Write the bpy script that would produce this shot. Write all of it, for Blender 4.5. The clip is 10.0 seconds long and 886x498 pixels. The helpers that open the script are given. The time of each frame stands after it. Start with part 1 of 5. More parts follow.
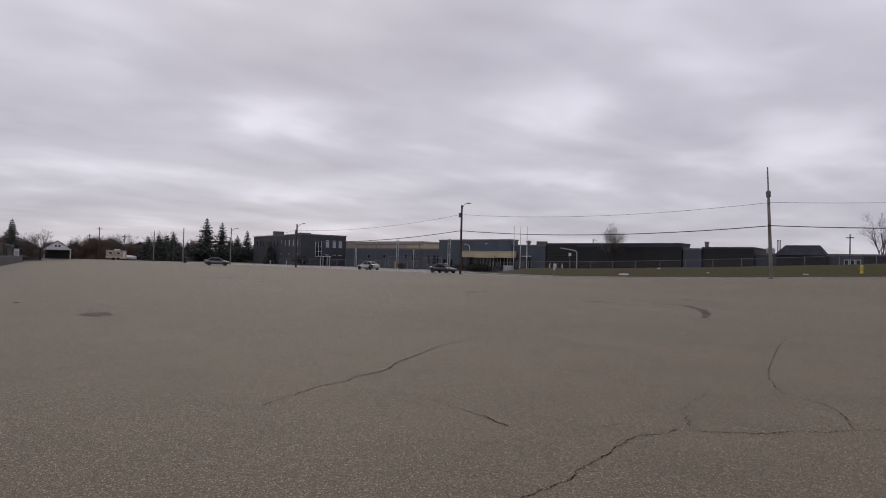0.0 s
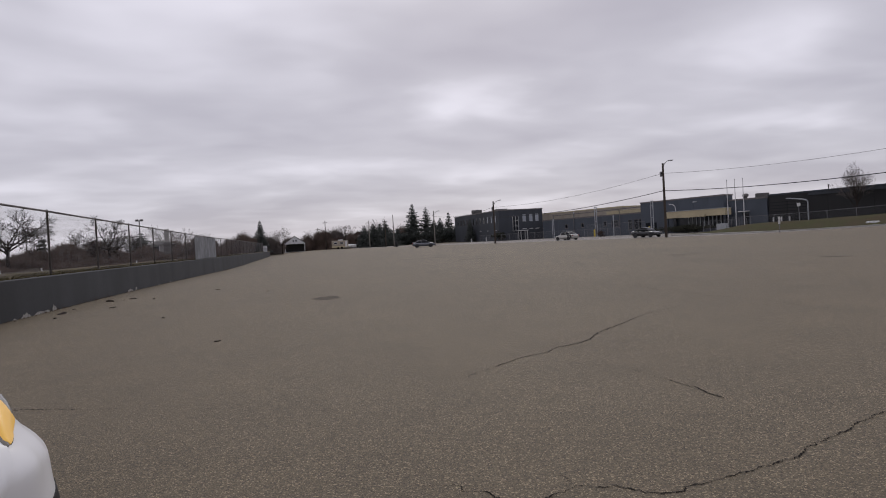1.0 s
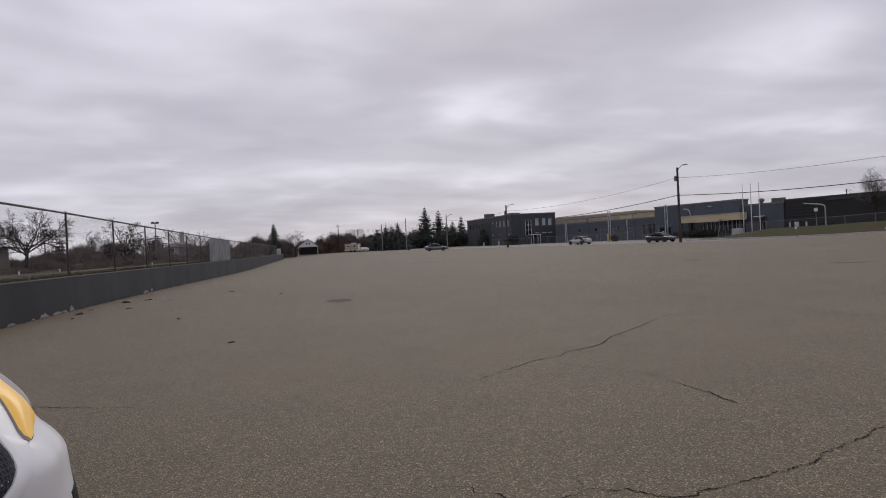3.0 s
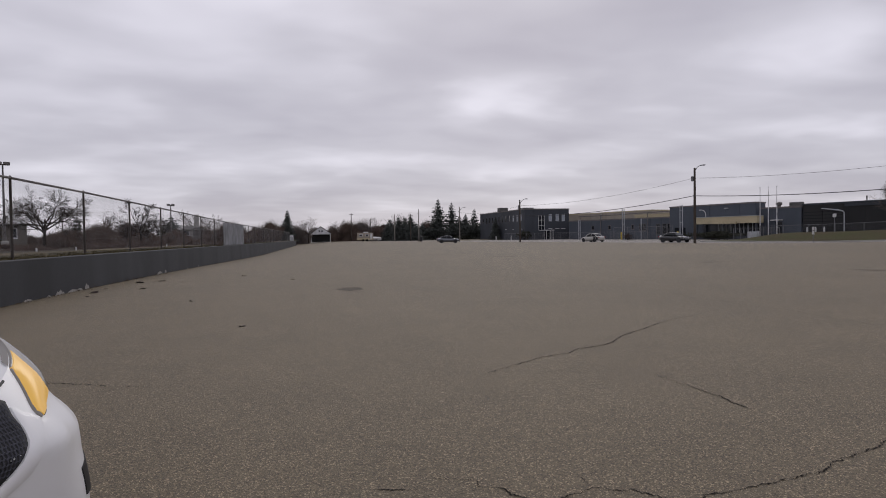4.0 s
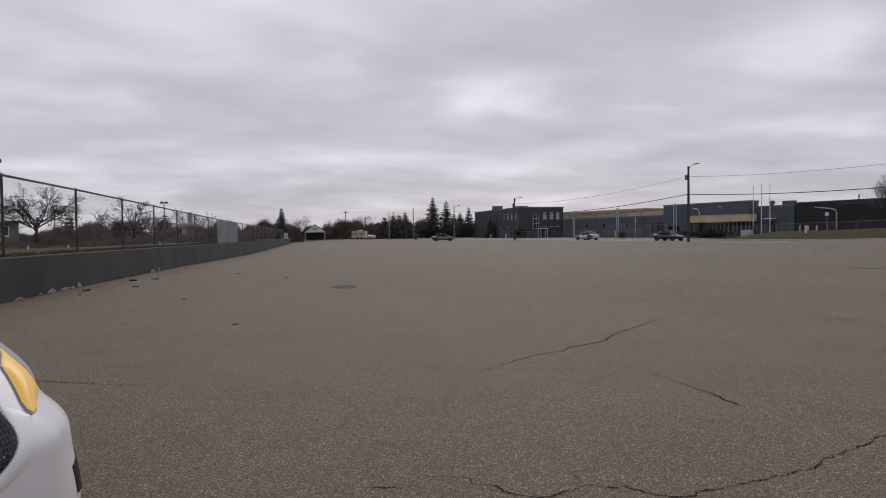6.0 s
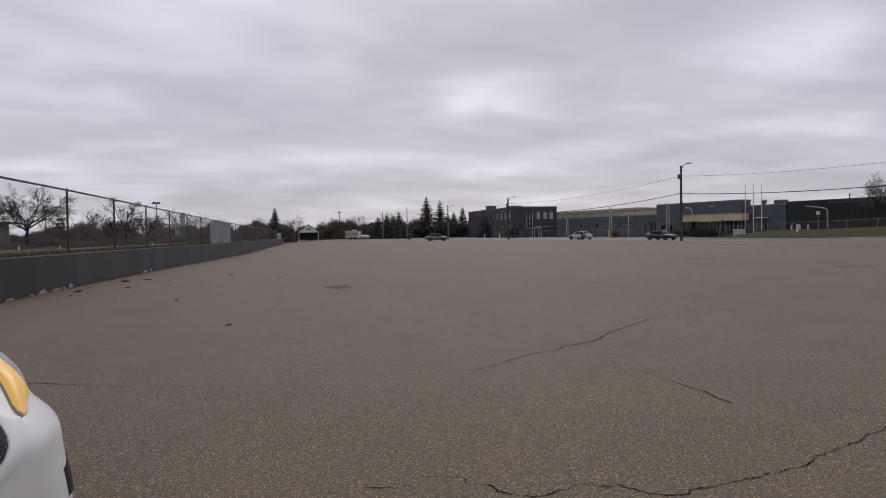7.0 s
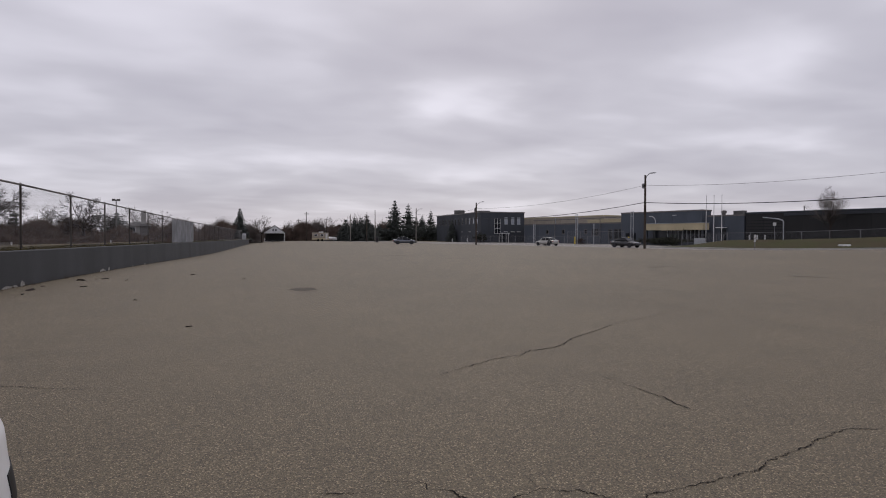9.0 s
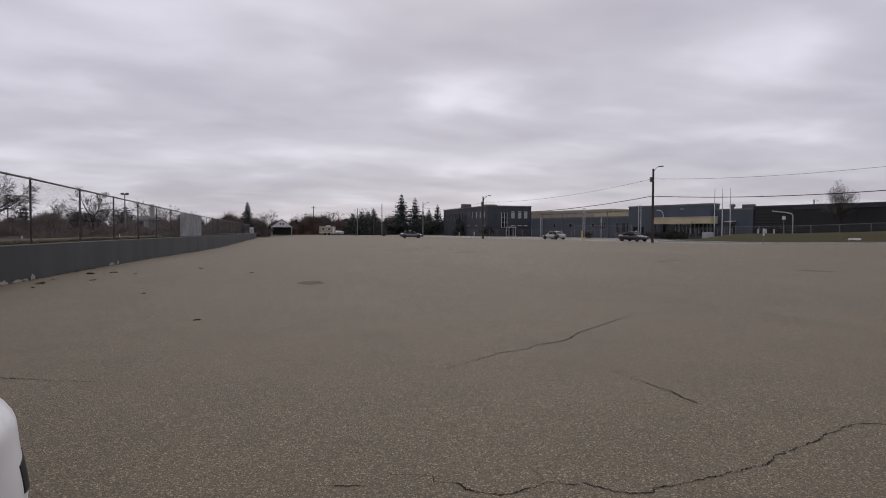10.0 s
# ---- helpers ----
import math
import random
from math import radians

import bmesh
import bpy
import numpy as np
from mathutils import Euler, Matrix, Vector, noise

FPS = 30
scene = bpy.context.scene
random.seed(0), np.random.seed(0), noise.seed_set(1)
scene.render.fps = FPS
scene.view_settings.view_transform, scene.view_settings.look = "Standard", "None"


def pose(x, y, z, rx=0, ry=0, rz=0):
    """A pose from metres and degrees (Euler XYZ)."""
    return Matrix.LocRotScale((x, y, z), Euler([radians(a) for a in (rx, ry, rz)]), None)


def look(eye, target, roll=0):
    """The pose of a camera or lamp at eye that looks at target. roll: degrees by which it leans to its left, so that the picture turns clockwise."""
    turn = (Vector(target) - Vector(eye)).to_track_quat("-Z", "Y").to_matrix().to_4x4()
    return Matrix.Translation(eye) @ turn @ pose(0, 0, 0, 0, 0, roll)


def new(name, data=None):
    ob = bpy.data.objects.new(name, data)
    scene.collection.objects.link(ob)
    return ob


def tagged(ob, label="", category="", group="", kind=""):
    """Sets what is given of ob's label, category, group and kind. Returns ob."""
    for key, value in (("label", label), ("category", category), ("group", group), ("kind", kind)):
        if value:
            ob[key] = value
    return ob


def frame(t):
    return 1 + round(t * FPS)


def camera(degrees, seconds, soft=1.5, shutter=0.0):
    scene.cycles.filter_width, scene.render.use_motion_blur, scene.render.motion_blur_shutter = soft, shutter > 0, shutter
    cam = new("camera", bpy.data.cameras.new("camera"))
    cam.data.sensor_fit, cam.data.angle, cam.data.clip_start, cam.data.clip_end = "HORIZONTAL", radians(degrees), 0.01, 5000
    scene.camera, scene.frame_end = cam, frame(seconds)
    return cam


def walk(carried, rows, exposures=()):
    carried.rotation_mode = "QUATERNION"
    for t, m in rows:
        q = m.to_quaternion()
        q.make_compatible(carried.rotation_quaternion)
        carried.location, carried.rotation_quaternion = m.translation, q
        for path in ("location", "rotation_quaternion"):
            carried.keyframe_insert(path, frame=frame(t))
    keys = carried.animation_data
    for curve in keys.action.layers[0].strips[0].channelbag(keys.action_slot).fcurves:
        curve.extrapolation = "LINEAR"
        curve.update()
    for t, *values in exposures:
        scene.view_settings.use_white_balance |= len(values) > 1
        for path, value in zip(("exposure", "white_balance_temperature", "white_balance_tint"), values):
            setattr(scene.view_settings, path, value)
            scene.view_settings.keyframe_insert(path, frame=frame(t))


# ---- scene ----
# camera: rows of seconds, eye, heading (degrees to the left of +y), pitch and lean
cam = camera(74.0, 10.0, soft=1.0, shutter=0.0)
PATH = [
    (0, (-0.060, 0.100, 1.604), -35.41, 1.33, 1.52),
    (0.3, (-0.034, 0.058, 1.611), -28.11, 0.98, -0.10),
    (0.5, (-0.030, 0.055, 1.613), -24.50, -0.50, 0.52),
    (1, (0.010, 0.010, 1.615), -16.24, -1.08, -3.24),
    (1.5, (0.016, -0.018, 1.602), -12.88, -0.22, -3.10),
    (2, (-0.003, -0.014, 1.596), -13.38, -0.97, -3.86),
    (2.2, (-0.003, -0.005, 1.600), -14.27, -1.73, -3.88),
    (3.3, (0.008, -0.008, 1.604), -14.95, -0.38, -2.60),
    (3.5, (0.014, 0.001, 1.608), -14.36, -1.31, -1.61),
    (4, (-0.004, 0.006, 1.606), -13.87, -1.38, -0.86),
    (4.5, (0.000, 0.000, 1.607), -13.74, -1.79, -0.75),
    (5, (0.006, -0.004, 1.609), -13.18, -1.86, -1.19),
    (5.5, (0.003, 0.000, 1.606), -13.34, -2.11, -0.62),
    (6, (0.005, 0.008, 1.602), -14.39, -1.57, -0.80),
    (7.5, (0.008, 0.012, 1.600), -15.42, -1.56, -0.77),
    (8, (0.015, 0.012, 1.598), -16.74, -1.25, -0.35),
    (8.5, (0.020, 0.013, 1.600), -17.43, -1.18, -0.63),
    (9, (0.024, 0.014, 1.604), -18.13, -1.25, 0.17),
    (9.5, (0.024, 0.015, 1.605), -18.20, -1.66, 0.02),
    (10, (0.022, 0.016, 1.603), -17.47, -1.85, 0.17),
]


def aim(eye, heading, pitch, lean):
    a, b = radians(heading), radians(pitch)
    way = Vector((-math.sin(a) * math.cos(b), math.cos(a) * math.cos(b), math.sin(b)))
    return look(eye, Vector(eye) + way, lean)


walk(cam, [(t, aim(eye, h, p, r)) for t, eye, h, p, r in PATH])

# ---- world and sun ----
world = bpy.data.worlds.new("overcast")
scene.world = world
world.use_nodes = True
wn, wl = world.node_tree.nodes, world.node_tree.links
wn.clear()


def wnode(kind, **values):
    n = wn.new(kind)
    for k, v in values.items():
        n.inputs[k].default_value = v
    return n


def wmath(op, a, b=None):
    n = wn.new("ShaderNodeMath")
    n.operation = op
    for i, v in enumerate((a, b)):
        if v is None:
            continue
        if isinstance(v, (int, float)):
            n.inputs[i].default_value = v
        else:
            wl.new(v, n.inputs[i])
    return n.outputs[0]


way = wn.new("ShaderNodeTexCoord").outputs["Generated"]
sep = wn.new("ShaderNodeSeparateXYZ")
wl.new(way, sep.inputs[0])


def wscaled(socket, k):
    n = wn.new("ShaderNodeVectorMath")
    n.operation = "SCALE"
    wl.new(socket, n.inputs[0])
    if isinstance(k, (int, float)):
        n.inputs["Scale"].default_value = k
    else:
        wl.new(k, n.inputs["Scale"])
    return n.outputs[0]


# a flat cloud deck: the noise lies in a level sheet and so flattens towards the horizon
deck = wscaled(way, wmath("DIVIDE", 1.0, wmath("ADD", wmath("MAXIMUM", sep.outputs[2], 0.0), 0.13)))


def cloud(scale, detail, shift, distortion=0.3, rough=0.5):
    mp = wn.new("ShaderNodeMapping")
    mp.inputs["Location"].default_value = shift
    mp.inputs["Scale"].default_value = (1.0, 1.25, 0.0)
    wl.new(deck, mp.inputs[0])
    nz = wnode("ShaderNodeTexNoise", Scale=scale, Detail=detail, Roughness=rough, Distortion=distortion)
    wl.new(mp.outputs[0], nz.inputs["Vector"])
    return nz.outputs[0]


big, small, wisp = cloud(0.45, 2.0, (5.3, 1.2, 0.4), 0.2), cloud(1.25, 2.5, (0.4, 5.2, 1.3), 0.3, 0.45), cloud(3.6, 2.5, (2.4, 0.7, 0.0), 0.3, 0.45)
mixed = wmath("ADD", wmath("ADD", wmath("MULTIPLY", big, 0.46), wmath("MULTIPLY", small, 0.45)), wmath("MULTIPLY", wisp, 0.09))
# thin places in the deck, by bearing and height in degrees, each with a ragged edge
ragged = wmath("SUBTRACT", cloud(2.2, 3.0, (7.0, 2.0, 0.0), 0.2), 0.5)
azimuth = wmath("ADD", wmath("MULTIPLY", wmath("ARCTAN2", sep.outputs[0], sep.outputs[1]), 57.296), wmath("MULTIPLY", ragged, 14.0))
height = wmath("ADD", wmath("MULTIPLY", wmath("ARCSINE", sep.outputs[2]), 57.296), wmath("MULTIPLY", wmath("SUBTRACT", small, 0.5), 5.0))
for az, up, wide, tall, thin in ((20.0, 13.5, 7.5, 1.9, 0.18), (34.0, 22.0, 24.0, 8.0, 0.03), (5.0, 7.6, 9.0, 1.3, 0.075), (-17.0, 8.0, 6.0, 1.5, 0.02), (-13.0, 14.5, 6.0, 1.6, 0.035),
                                 (20.0, 6.6, 6.0, 0.9, 0.06), (43.0, 8.4, 6.0, 1.4, 0.07), (46.0, 15.0, 6.0, 2.4, 0.10), (68.0, 11.0, 9.0, 2.4, 0.11)):
    a = wmath("DIVIDE", wmath("SUBTRACT", azimuth, az), wide)
    b = wmath("DIVIDE", wmath("SUBTRACT", height, up), tall)
    fall = wmath("POWER", 2.718, wmath("MULTIPLY", wmath("ADD", wmath("MULTIPLY", a, a), wmath("MULTIPLY", b, b)), -1.0))
    mixed = wmath("ADD", mixed, wmath("MULTIPLY", fall, thin))
ramp = wn.new("ShaderNodeValToRGB")
wl.new(mixed, ramp.inputs[0])
el = ramp.color_ramp.elements
el[0].position, el[0].color = 0.38, (0.464, 0.444, 0.514, 1)
el[1].position, el[1].color = 0.66, (0.775, 0.752, 0.84, 1)
mid = ramp.color_ramp.elements.new(0.50)
mid.color = (0.560, 0.541, 0.611, 1)
sky = wn.new("ShaderNodeTexSky")
sky.sky_type, sky.sun_disc = "NISHITA", False
sky.sun_elevation, sky.sun_rotation = radians(35), radians(20)
blue = wn.new("ShaderNodeMixRGB")
blue.blend_type = "MULTIPLY"
blue.inputs[0].default_value = 1.0
blue.inputs[2].default_value = (0.10, 0.10, 0.10, 1)
wl.new(sky.outputs[0], blue.inputs[1])
cover = wn.new("ShaderNodeMixRGB")
cover.inputs[0].default_value = 0.94
wl.new(blue.outputs[0], cover.inputs[1])
wl.new(ramp.outputs[0], cover.inputs[2])
back = wnode("ShaderNodeBackground", Strength=1.0)
wl.new(cover.outputs[0], back.inputs[0])
wl.new(back.outputs[0], wn.new("ShaderNodeOutputWorld").inputs[0])

sun = new("sun", bpy.data.lights.new("sun", "SUN"))
sun.data.energy, sun.data.angle, sun.data.color = 0.55, radians(25), (1.0, 0.96, 0.9)
sun.matrix_world = look((0, 0, 60), (-math.sin(radians(20)) * 60, -math.cos(radians(20)) * 60, 60 - 60 * math.tan(radians(42))))


# ---- materials ----
def material(name, colour, rough=0.7, vary=0.25, scale=2.0, bump=0.0, metal=0.0, fine=0.15, fine_scale=40.0, stretch=(1, 1, 1), tint=None):
    """A surface with a slow stain and a fine grain, in metres of its own object."""
    m = bpy.data.materials.new(name)
    m.use_nodes = True
    n, l = m.node_tree.nodes, m.node_tree.links
    b = n["Principled BSDF"]
    tc = n.new("ShaderNodeTexCoord")
    mp = n.new("ShaderNodeMapping")
    mp.inputs["Scale"].default_value = stretch
    info = n.new("ShaderNodeObjectInfo")
    l.new(tc.outputs["Object"], mp.inputs[0])
    l.new(info.outputs["Random"], mp.inputs["Location"])
    slow, grain = n.new("ShaderNodeTexNoise"), n.new("ShaderNodeTexNoise")
    slow.inputs["Scale"].default_value, slow.inputs["Detail"].default_value = scale, 5
    grain.inputs["Scale"].default_value, grain.inputs["Detail"].default_value = fine_scale, 3
    l.new(mp.outputs[0], slow.inputs["Vector"])
    l.new(mp.outputs[0], grain.inputs["Vector"])
    r1 = n.new("ShaderNodeValToRGB")
    dark = tint or tuple(c * (1 - vary) for c in colour)
    r1.color_ramp.elements[0].position, r1.color_ramp.elements[0].color = 0.32, (*dark, 1)
    r1.color_ramp.elements[1].position, r1.color_ramp.elements[1].color = 0.68, (*(min(1, c * (1 + vary * 0.6)) for c in colour), 1)
    l.new(slow.outputs[0], r1.inputs[0])
    mr = n.new("ShaderNodeMapRange")
    mr.inputs["From Min"].default_value, mr.inputs["From Max"].default_value = 0.3, 0.7
    mr.inputs["To Min"].default_value, mr.inputs["To Max"].default_value = 1 - fine, 1 + fine
    l.new(grain.outputs[0], mr.inputs[0])
    mul = n.new("ShaderNodeVectorMath")
    mul.operation = "SCALE"
    l.new(r1.outputs[0], mul.inputs[0])
    l.new(mr.outputs[0], mul.inputs["Scale"])
    l.new(mul.outputs[0], b.inputs["Base Color"])
    b.inputs["Roughness"].default_value, b.inputs["Metallic"].default_value = rough, metal
    b.inputs["Specular IOR Level"].default_value = 0.5 if rough < 0.8 else 0.15
    if bump:
        bp = n.new("ShaderNodeBump")
        bp.inputs["Strength"].default_value, bp.inputs["Distance"].default_value = bump, 0.02
        l.new(grain.outputs[0], bp.inputs["Height"])
        l.new(bp.outputs[0], b.inputs["Normal"])
    return m


def glossy(name, colour, rough=0.1, metal=0.0, transmission=0.0, coat=0.0, glow=None):
    m = bpy.data.materials.new(name)
    m.use_nodes = True
    b = m.node_tree.nodes["Principled BSDF"]
    b.inputs["Base Color"].default_value = (*colour, 1)
    b.inputs["Roughness"].default_value, b.inputs["Metallic"].default_value = rough, metal
    b.inputs["Transmission Weight"].default_value, b.inputs["Coat Weight"].default_value = transmission, coat
    if glow:
        b.inputs["Emission Color"].default_value, b.inputs["Emission Strength"].default_value = (*glow[:3], 1), glow[3]
    return m


def asphalt_material(name, low, high, patch):
    """Worn asphalt: pale and dark stones a few millimetres wide, faint lanes and old stains."""
    m = bpy.data.materials.new(name)
    m.use_nodes = True
    n, l = m.node_tree.nodes, m.node_tree.links
    b = n["Principled BSDF"]
    tc = n.new("ShaderNodeTexCoord").outputs["Object"]

    def tex(kind, scale, detail=None, vector=tc):
        t = n.new(kind)
        t.inputs["Scale"].default_value = scale
        if detail is not None:
            t.inputs["Detail"].default_value = detail
        l.new(vector, t.inputs["Vector"])
        return t

    def ramp_of(source, *stops):
        r = n.new("ShaderNodeValToRGB")
        e = r.color_ramp.elements
        e[0].position, e[0].color = stops[0][0], (*stops[0][1], 1)
        e[1].position, e[1].color = stops[-1][0], (*stops[-1][1], 1)
        for p, c in stops[1:-1]:
            e.new(p).color = (*c, 1)
        l.new(source, r.inputs[0])
        return r.outputs[0]

    def mix(kind, fac, a, c):
        x = n.new("ShaderNodeMixRGB")
        x.blend_type = kind
        x.inputs[0].default_value = fac
        l.new(a, x.inputs[1]), l.new(c, x.inputs[2])
        return x.outputs[0]

    stones = tex("ShaderNodeTexVoronoi", 108.0)
    sepc = n.new("ShaderNodeSeparateColor")
    l.new(stones.outputs["Color"], sepc.inputs[0])
    stone = ramp_of(sepc.outputs[0], (0.0, tuple(c * 0.42 for c in low)), (0.25, tuple(c * 0.84 for c in low)), (0.55, low), (0.86, high), (0.97, tuple(min(1, c * 2.05) for c in high)))
    grit = tex("ShaderNodeTexNoise", 240.0, 2)
    base = mix("MULTIPLY", 0.55, stone, ramp_of(grit.outputs[0], (0.3, (0.55, 0.55, 0.55)), (0.7, (1.3, 1.27, 1.22))))
    broad = tex("ShaderNodeTexNoise", 0.11, 5)
    base = mix("MULTIPLY", 0.55, base, ramp_of(broad.outputs[0], (0.33, tuple(1 - p for p in patch)), (0.66, (1.08, 1.07, 1.05))))
    blot = tex("ShaderNodeTexNoise", 0.9, 6)
    base = mix("MULTIPLY", 0.35, base, ramp_of(blot.outputs[0], (0.34, (0.80, 0.79, 0.78)), (0.60, (1.06, 1.05, 1.04))))
    mp = n.new("ShaderNodeMapping")
    mp.inputs["Scale"].default_value, mp.inputs["Rotation"].default_value = (1.0, 0.03, 1), (0, 0, 0.24)
    l.new(tc, mp.inputs[0])
    lanes = tex("ShaderNodeTexNoise", 0.55, 4, mp.outputs[0])
    base = mix("MULTIPLY", 0.25, base, ramp_of(lanes.outputs[0], (0.35, (0.84, 0.83, 0.82)), (0.62, (1.07, 1.06, 1.04))))
    l.new(base, b.inputs["Base Color"])
    b.inputs["Roughness"].default_value = 0.72
    b.inputs["Specular IOR Level"].default_value = 0.5
    bp = n.new("ShaderNodeBump")
    bp.inputs["Strength"].default_value, bp.inputs["Distance"].default_value = 0.8, 0.005
    l.new(stones.outputs["Distance"], bp.inputs["Height"])
    l.new(bp.outputs[0], b.inputs["Normal"])
    return m


ASPHALT = asphalt_material("worn_asphalt", (0.144, 0.115, 0.070), (0.206, 0.168, 0.108), (0.16, 0.17, 0.18))
ROAD = asphalt_material("road_asphalt", (0.20, 0.185, 0.168), (0.30, 0.28, 0.26), (0.10, 0.10, 0.10))
CRACK = material("crack_tar", (0.021, 0.018, 0.015), 0.95, 0.4, 8, 0.3)
STAIN = material("oil_stain", (0.100, 0.084, 0.066), 0.85, 0.3, 1.5, 0.2)
CONCRETE = material("concrete", (0.36, 0.35, 0.325), 0.9, 0.2, 0.8, 0.3)
GRASS = material("winter_grass", (0.050, 0.052, 0.020), 0.95, 0.45, 0.35, 0.6, tint=(0.070, 0.055, 0.030), fine=0.4, fine_scale=9)
STRAW = material("dry_grass", (0.115, 0.095, 0.055), 0.95, 0.4, 0.6, 0.6, fine=0.4, fine_scale=14)
FIELD = material("brown_winter_field", (0.046, 0.036, 0.025), 0.95, 0.4, 0.3, 0.4, fine=0.35, fine_scale=5)
WALLPAINT = material("dark_grey_paint", (0.038, 0.040, 0.045), 0.75, 0.35, 0.5, 0.15, stretch=(1, 1, 0.25), fine=0.12)
BARE = material("bare_concrete", (0.34, 0.33, 0.31), 0.9, 0.3, 9, 0.3)
GALV = material("galvanised_steel", (0.20, 0.20, 0.21), 0.55, 0.25, 4, 0.1, metal=0.35)
DARKSTEEL = material("weathered_steel", (0.165, 0.152, 0.147), 0.65, 0.3, 4, 0.1, metal=0.15)
WOOD = material("weathered_pole_wood", (0.075, 0.062, 0.052), 0.9, 0.35, 1.2, 0.5, stretch=(6, 6, 0.6))
PALEWOOD = material("grey_pole_wood", (0.21, 0.195, 0.175), 0.9, 0.3, 1.2, 0.5, stretch=(6, 6, 0.6))
CABLE = material("black_cable", (0.02, 0.02, 0.022), 0.6, 0.1, 3)
BARK = material("dark_bark", (0.045, 0.036, 0.032), 0.95, 0.35, 3, 0.5)
TWIG = material("winter_twigs", (0.084, 0.064, 0.055), 0.95, 0.35, 0.5)
BRUSH = material("winter_brush", (0.132, 0.100, 0.084), 0.95, 0.4, 0.4)
TWIG_PALE = material("grey_twigs", (0.15, 0.13, 0.12), 0.95, 0.3, 0.5)
NEEDLE = material("spruce_needles", (0.078, 0.086, 0.078), 0.9, 0.5, 0.7, fine=0.35, fine_scale=6)
HEDGE = material("evergreen_hedge", (0.050, 0.052, 0.038), 0.95, 0.5, 0.9, fine=0.4, fine_scale=6)
SLATE = material("slate_blue_panel", (0.072, 0.085, 0.106), 0.7, 0.18, 0.25, 0.05, stretch=(1, 1, 0.4))
CHAR = material("charcoal_panel", (0.041, 0.047, 0.058), 0.7, 0.22, 0.25, 0.05, stretch=(1, 1, 0.4))
BLACK = material("black_panel", (0.011, 0.011, 0.012), 0.6, 0.3, 0.4, stretch=(1, 1, 0.4))
TAN = material("tan_panel", (0.37, 0.33, 0.275), 0.8, 0.15, 0.3, stretch=(1, 1, 0.4))
CREAM = material("cream_fascia", (0.50, 0.43, 0.28), 0.75, 0.12, 0.6, stretch=(0.6, 1, 1))
WHITE = material("white_paint", (0.62, 0.62, 0.62), 0.6, 0.12, 1.5)
PALE = material("pale_grey_metal", (0.40, 0.42, 0.44), 0.5, 0.15, 2.0)
SHINGLE = material("dark_shingles", (0.050, 0.053, 0.062), 0.85, 0.25, 0.9, 0.3)
ROOFGREY = material("grey_roof", (0.15, 0.145, 0.14), 0.85, 0.25, 0.9, 0.3)
BRICK = material("red_brick", (0.085, 0.055, 0.047), 0.85, 0.25, 1.5, 0.2)
SIDING = material("pale_siding", (0.34, 0.33, 0.31), 0.75, 0.15, 0.8)
SIDING_DARK = material("weathered_beige_siding", (0.17, 0.155, 0.135), 0.8, 0.2, 0.8)
YELLOW = material("yellow_paint", (0.55, 0.42, 0.06), 0.6, 0.2, 3)
PANE = glossy("window_glass", (0.015, 0.018, 0.022), 0.06)
PANE_PALE = glossy("bright_window_glass", (0.32, 0.35, 0.40), 0.08)
RUBBER = material("tyre_rubber", (0.018, 0.018, 0.019), 0.85, 0.2, 8)
RIM = glossy("alloy_rim", (0.42, 0.42, 0.44), 0.3, 0.8)
PLASTIC = material("black_plastic", (0.014, 0.014, 0.016), 0.55, 0.2, 12)
WHITECAR = glossy("white_car_paint", (0.82, 0.82, 0.82), 0.42, 0.0, 0.0, 0.3)
GREYCAR = glossy("dark_grey_car_paint", (0.12, 0.13, 0.15), 0.22, 0.3, 0.0, 0.7)
BLACKCAR = glossy("black_car_paint", (0.010, 0.011, 0.014), 0.2, 0.1, 0.0, 0.7)
SILVERCAR = glossy("silver_car_paint", (0.48, 0.47, 0.44), 0.3, 0.35, 0.0, 0.6)
LENS = glossy("clear_lamp_lens", (0.24, 0.225, 0.20), 0.22, 0.15, 0.0, 0.5)
AMBER = glossy("lit_amber_lamp", (0.50, 0.30, 0.06), 0.35, 0.0, 0.0, 0.15, glow=(1.0, 0.58, 0.12, 0.34))
TAIL = glossy("red_lamp", (0.25, 0.01, 0.01), 0.15, 0.0, 0.0, 0.6)


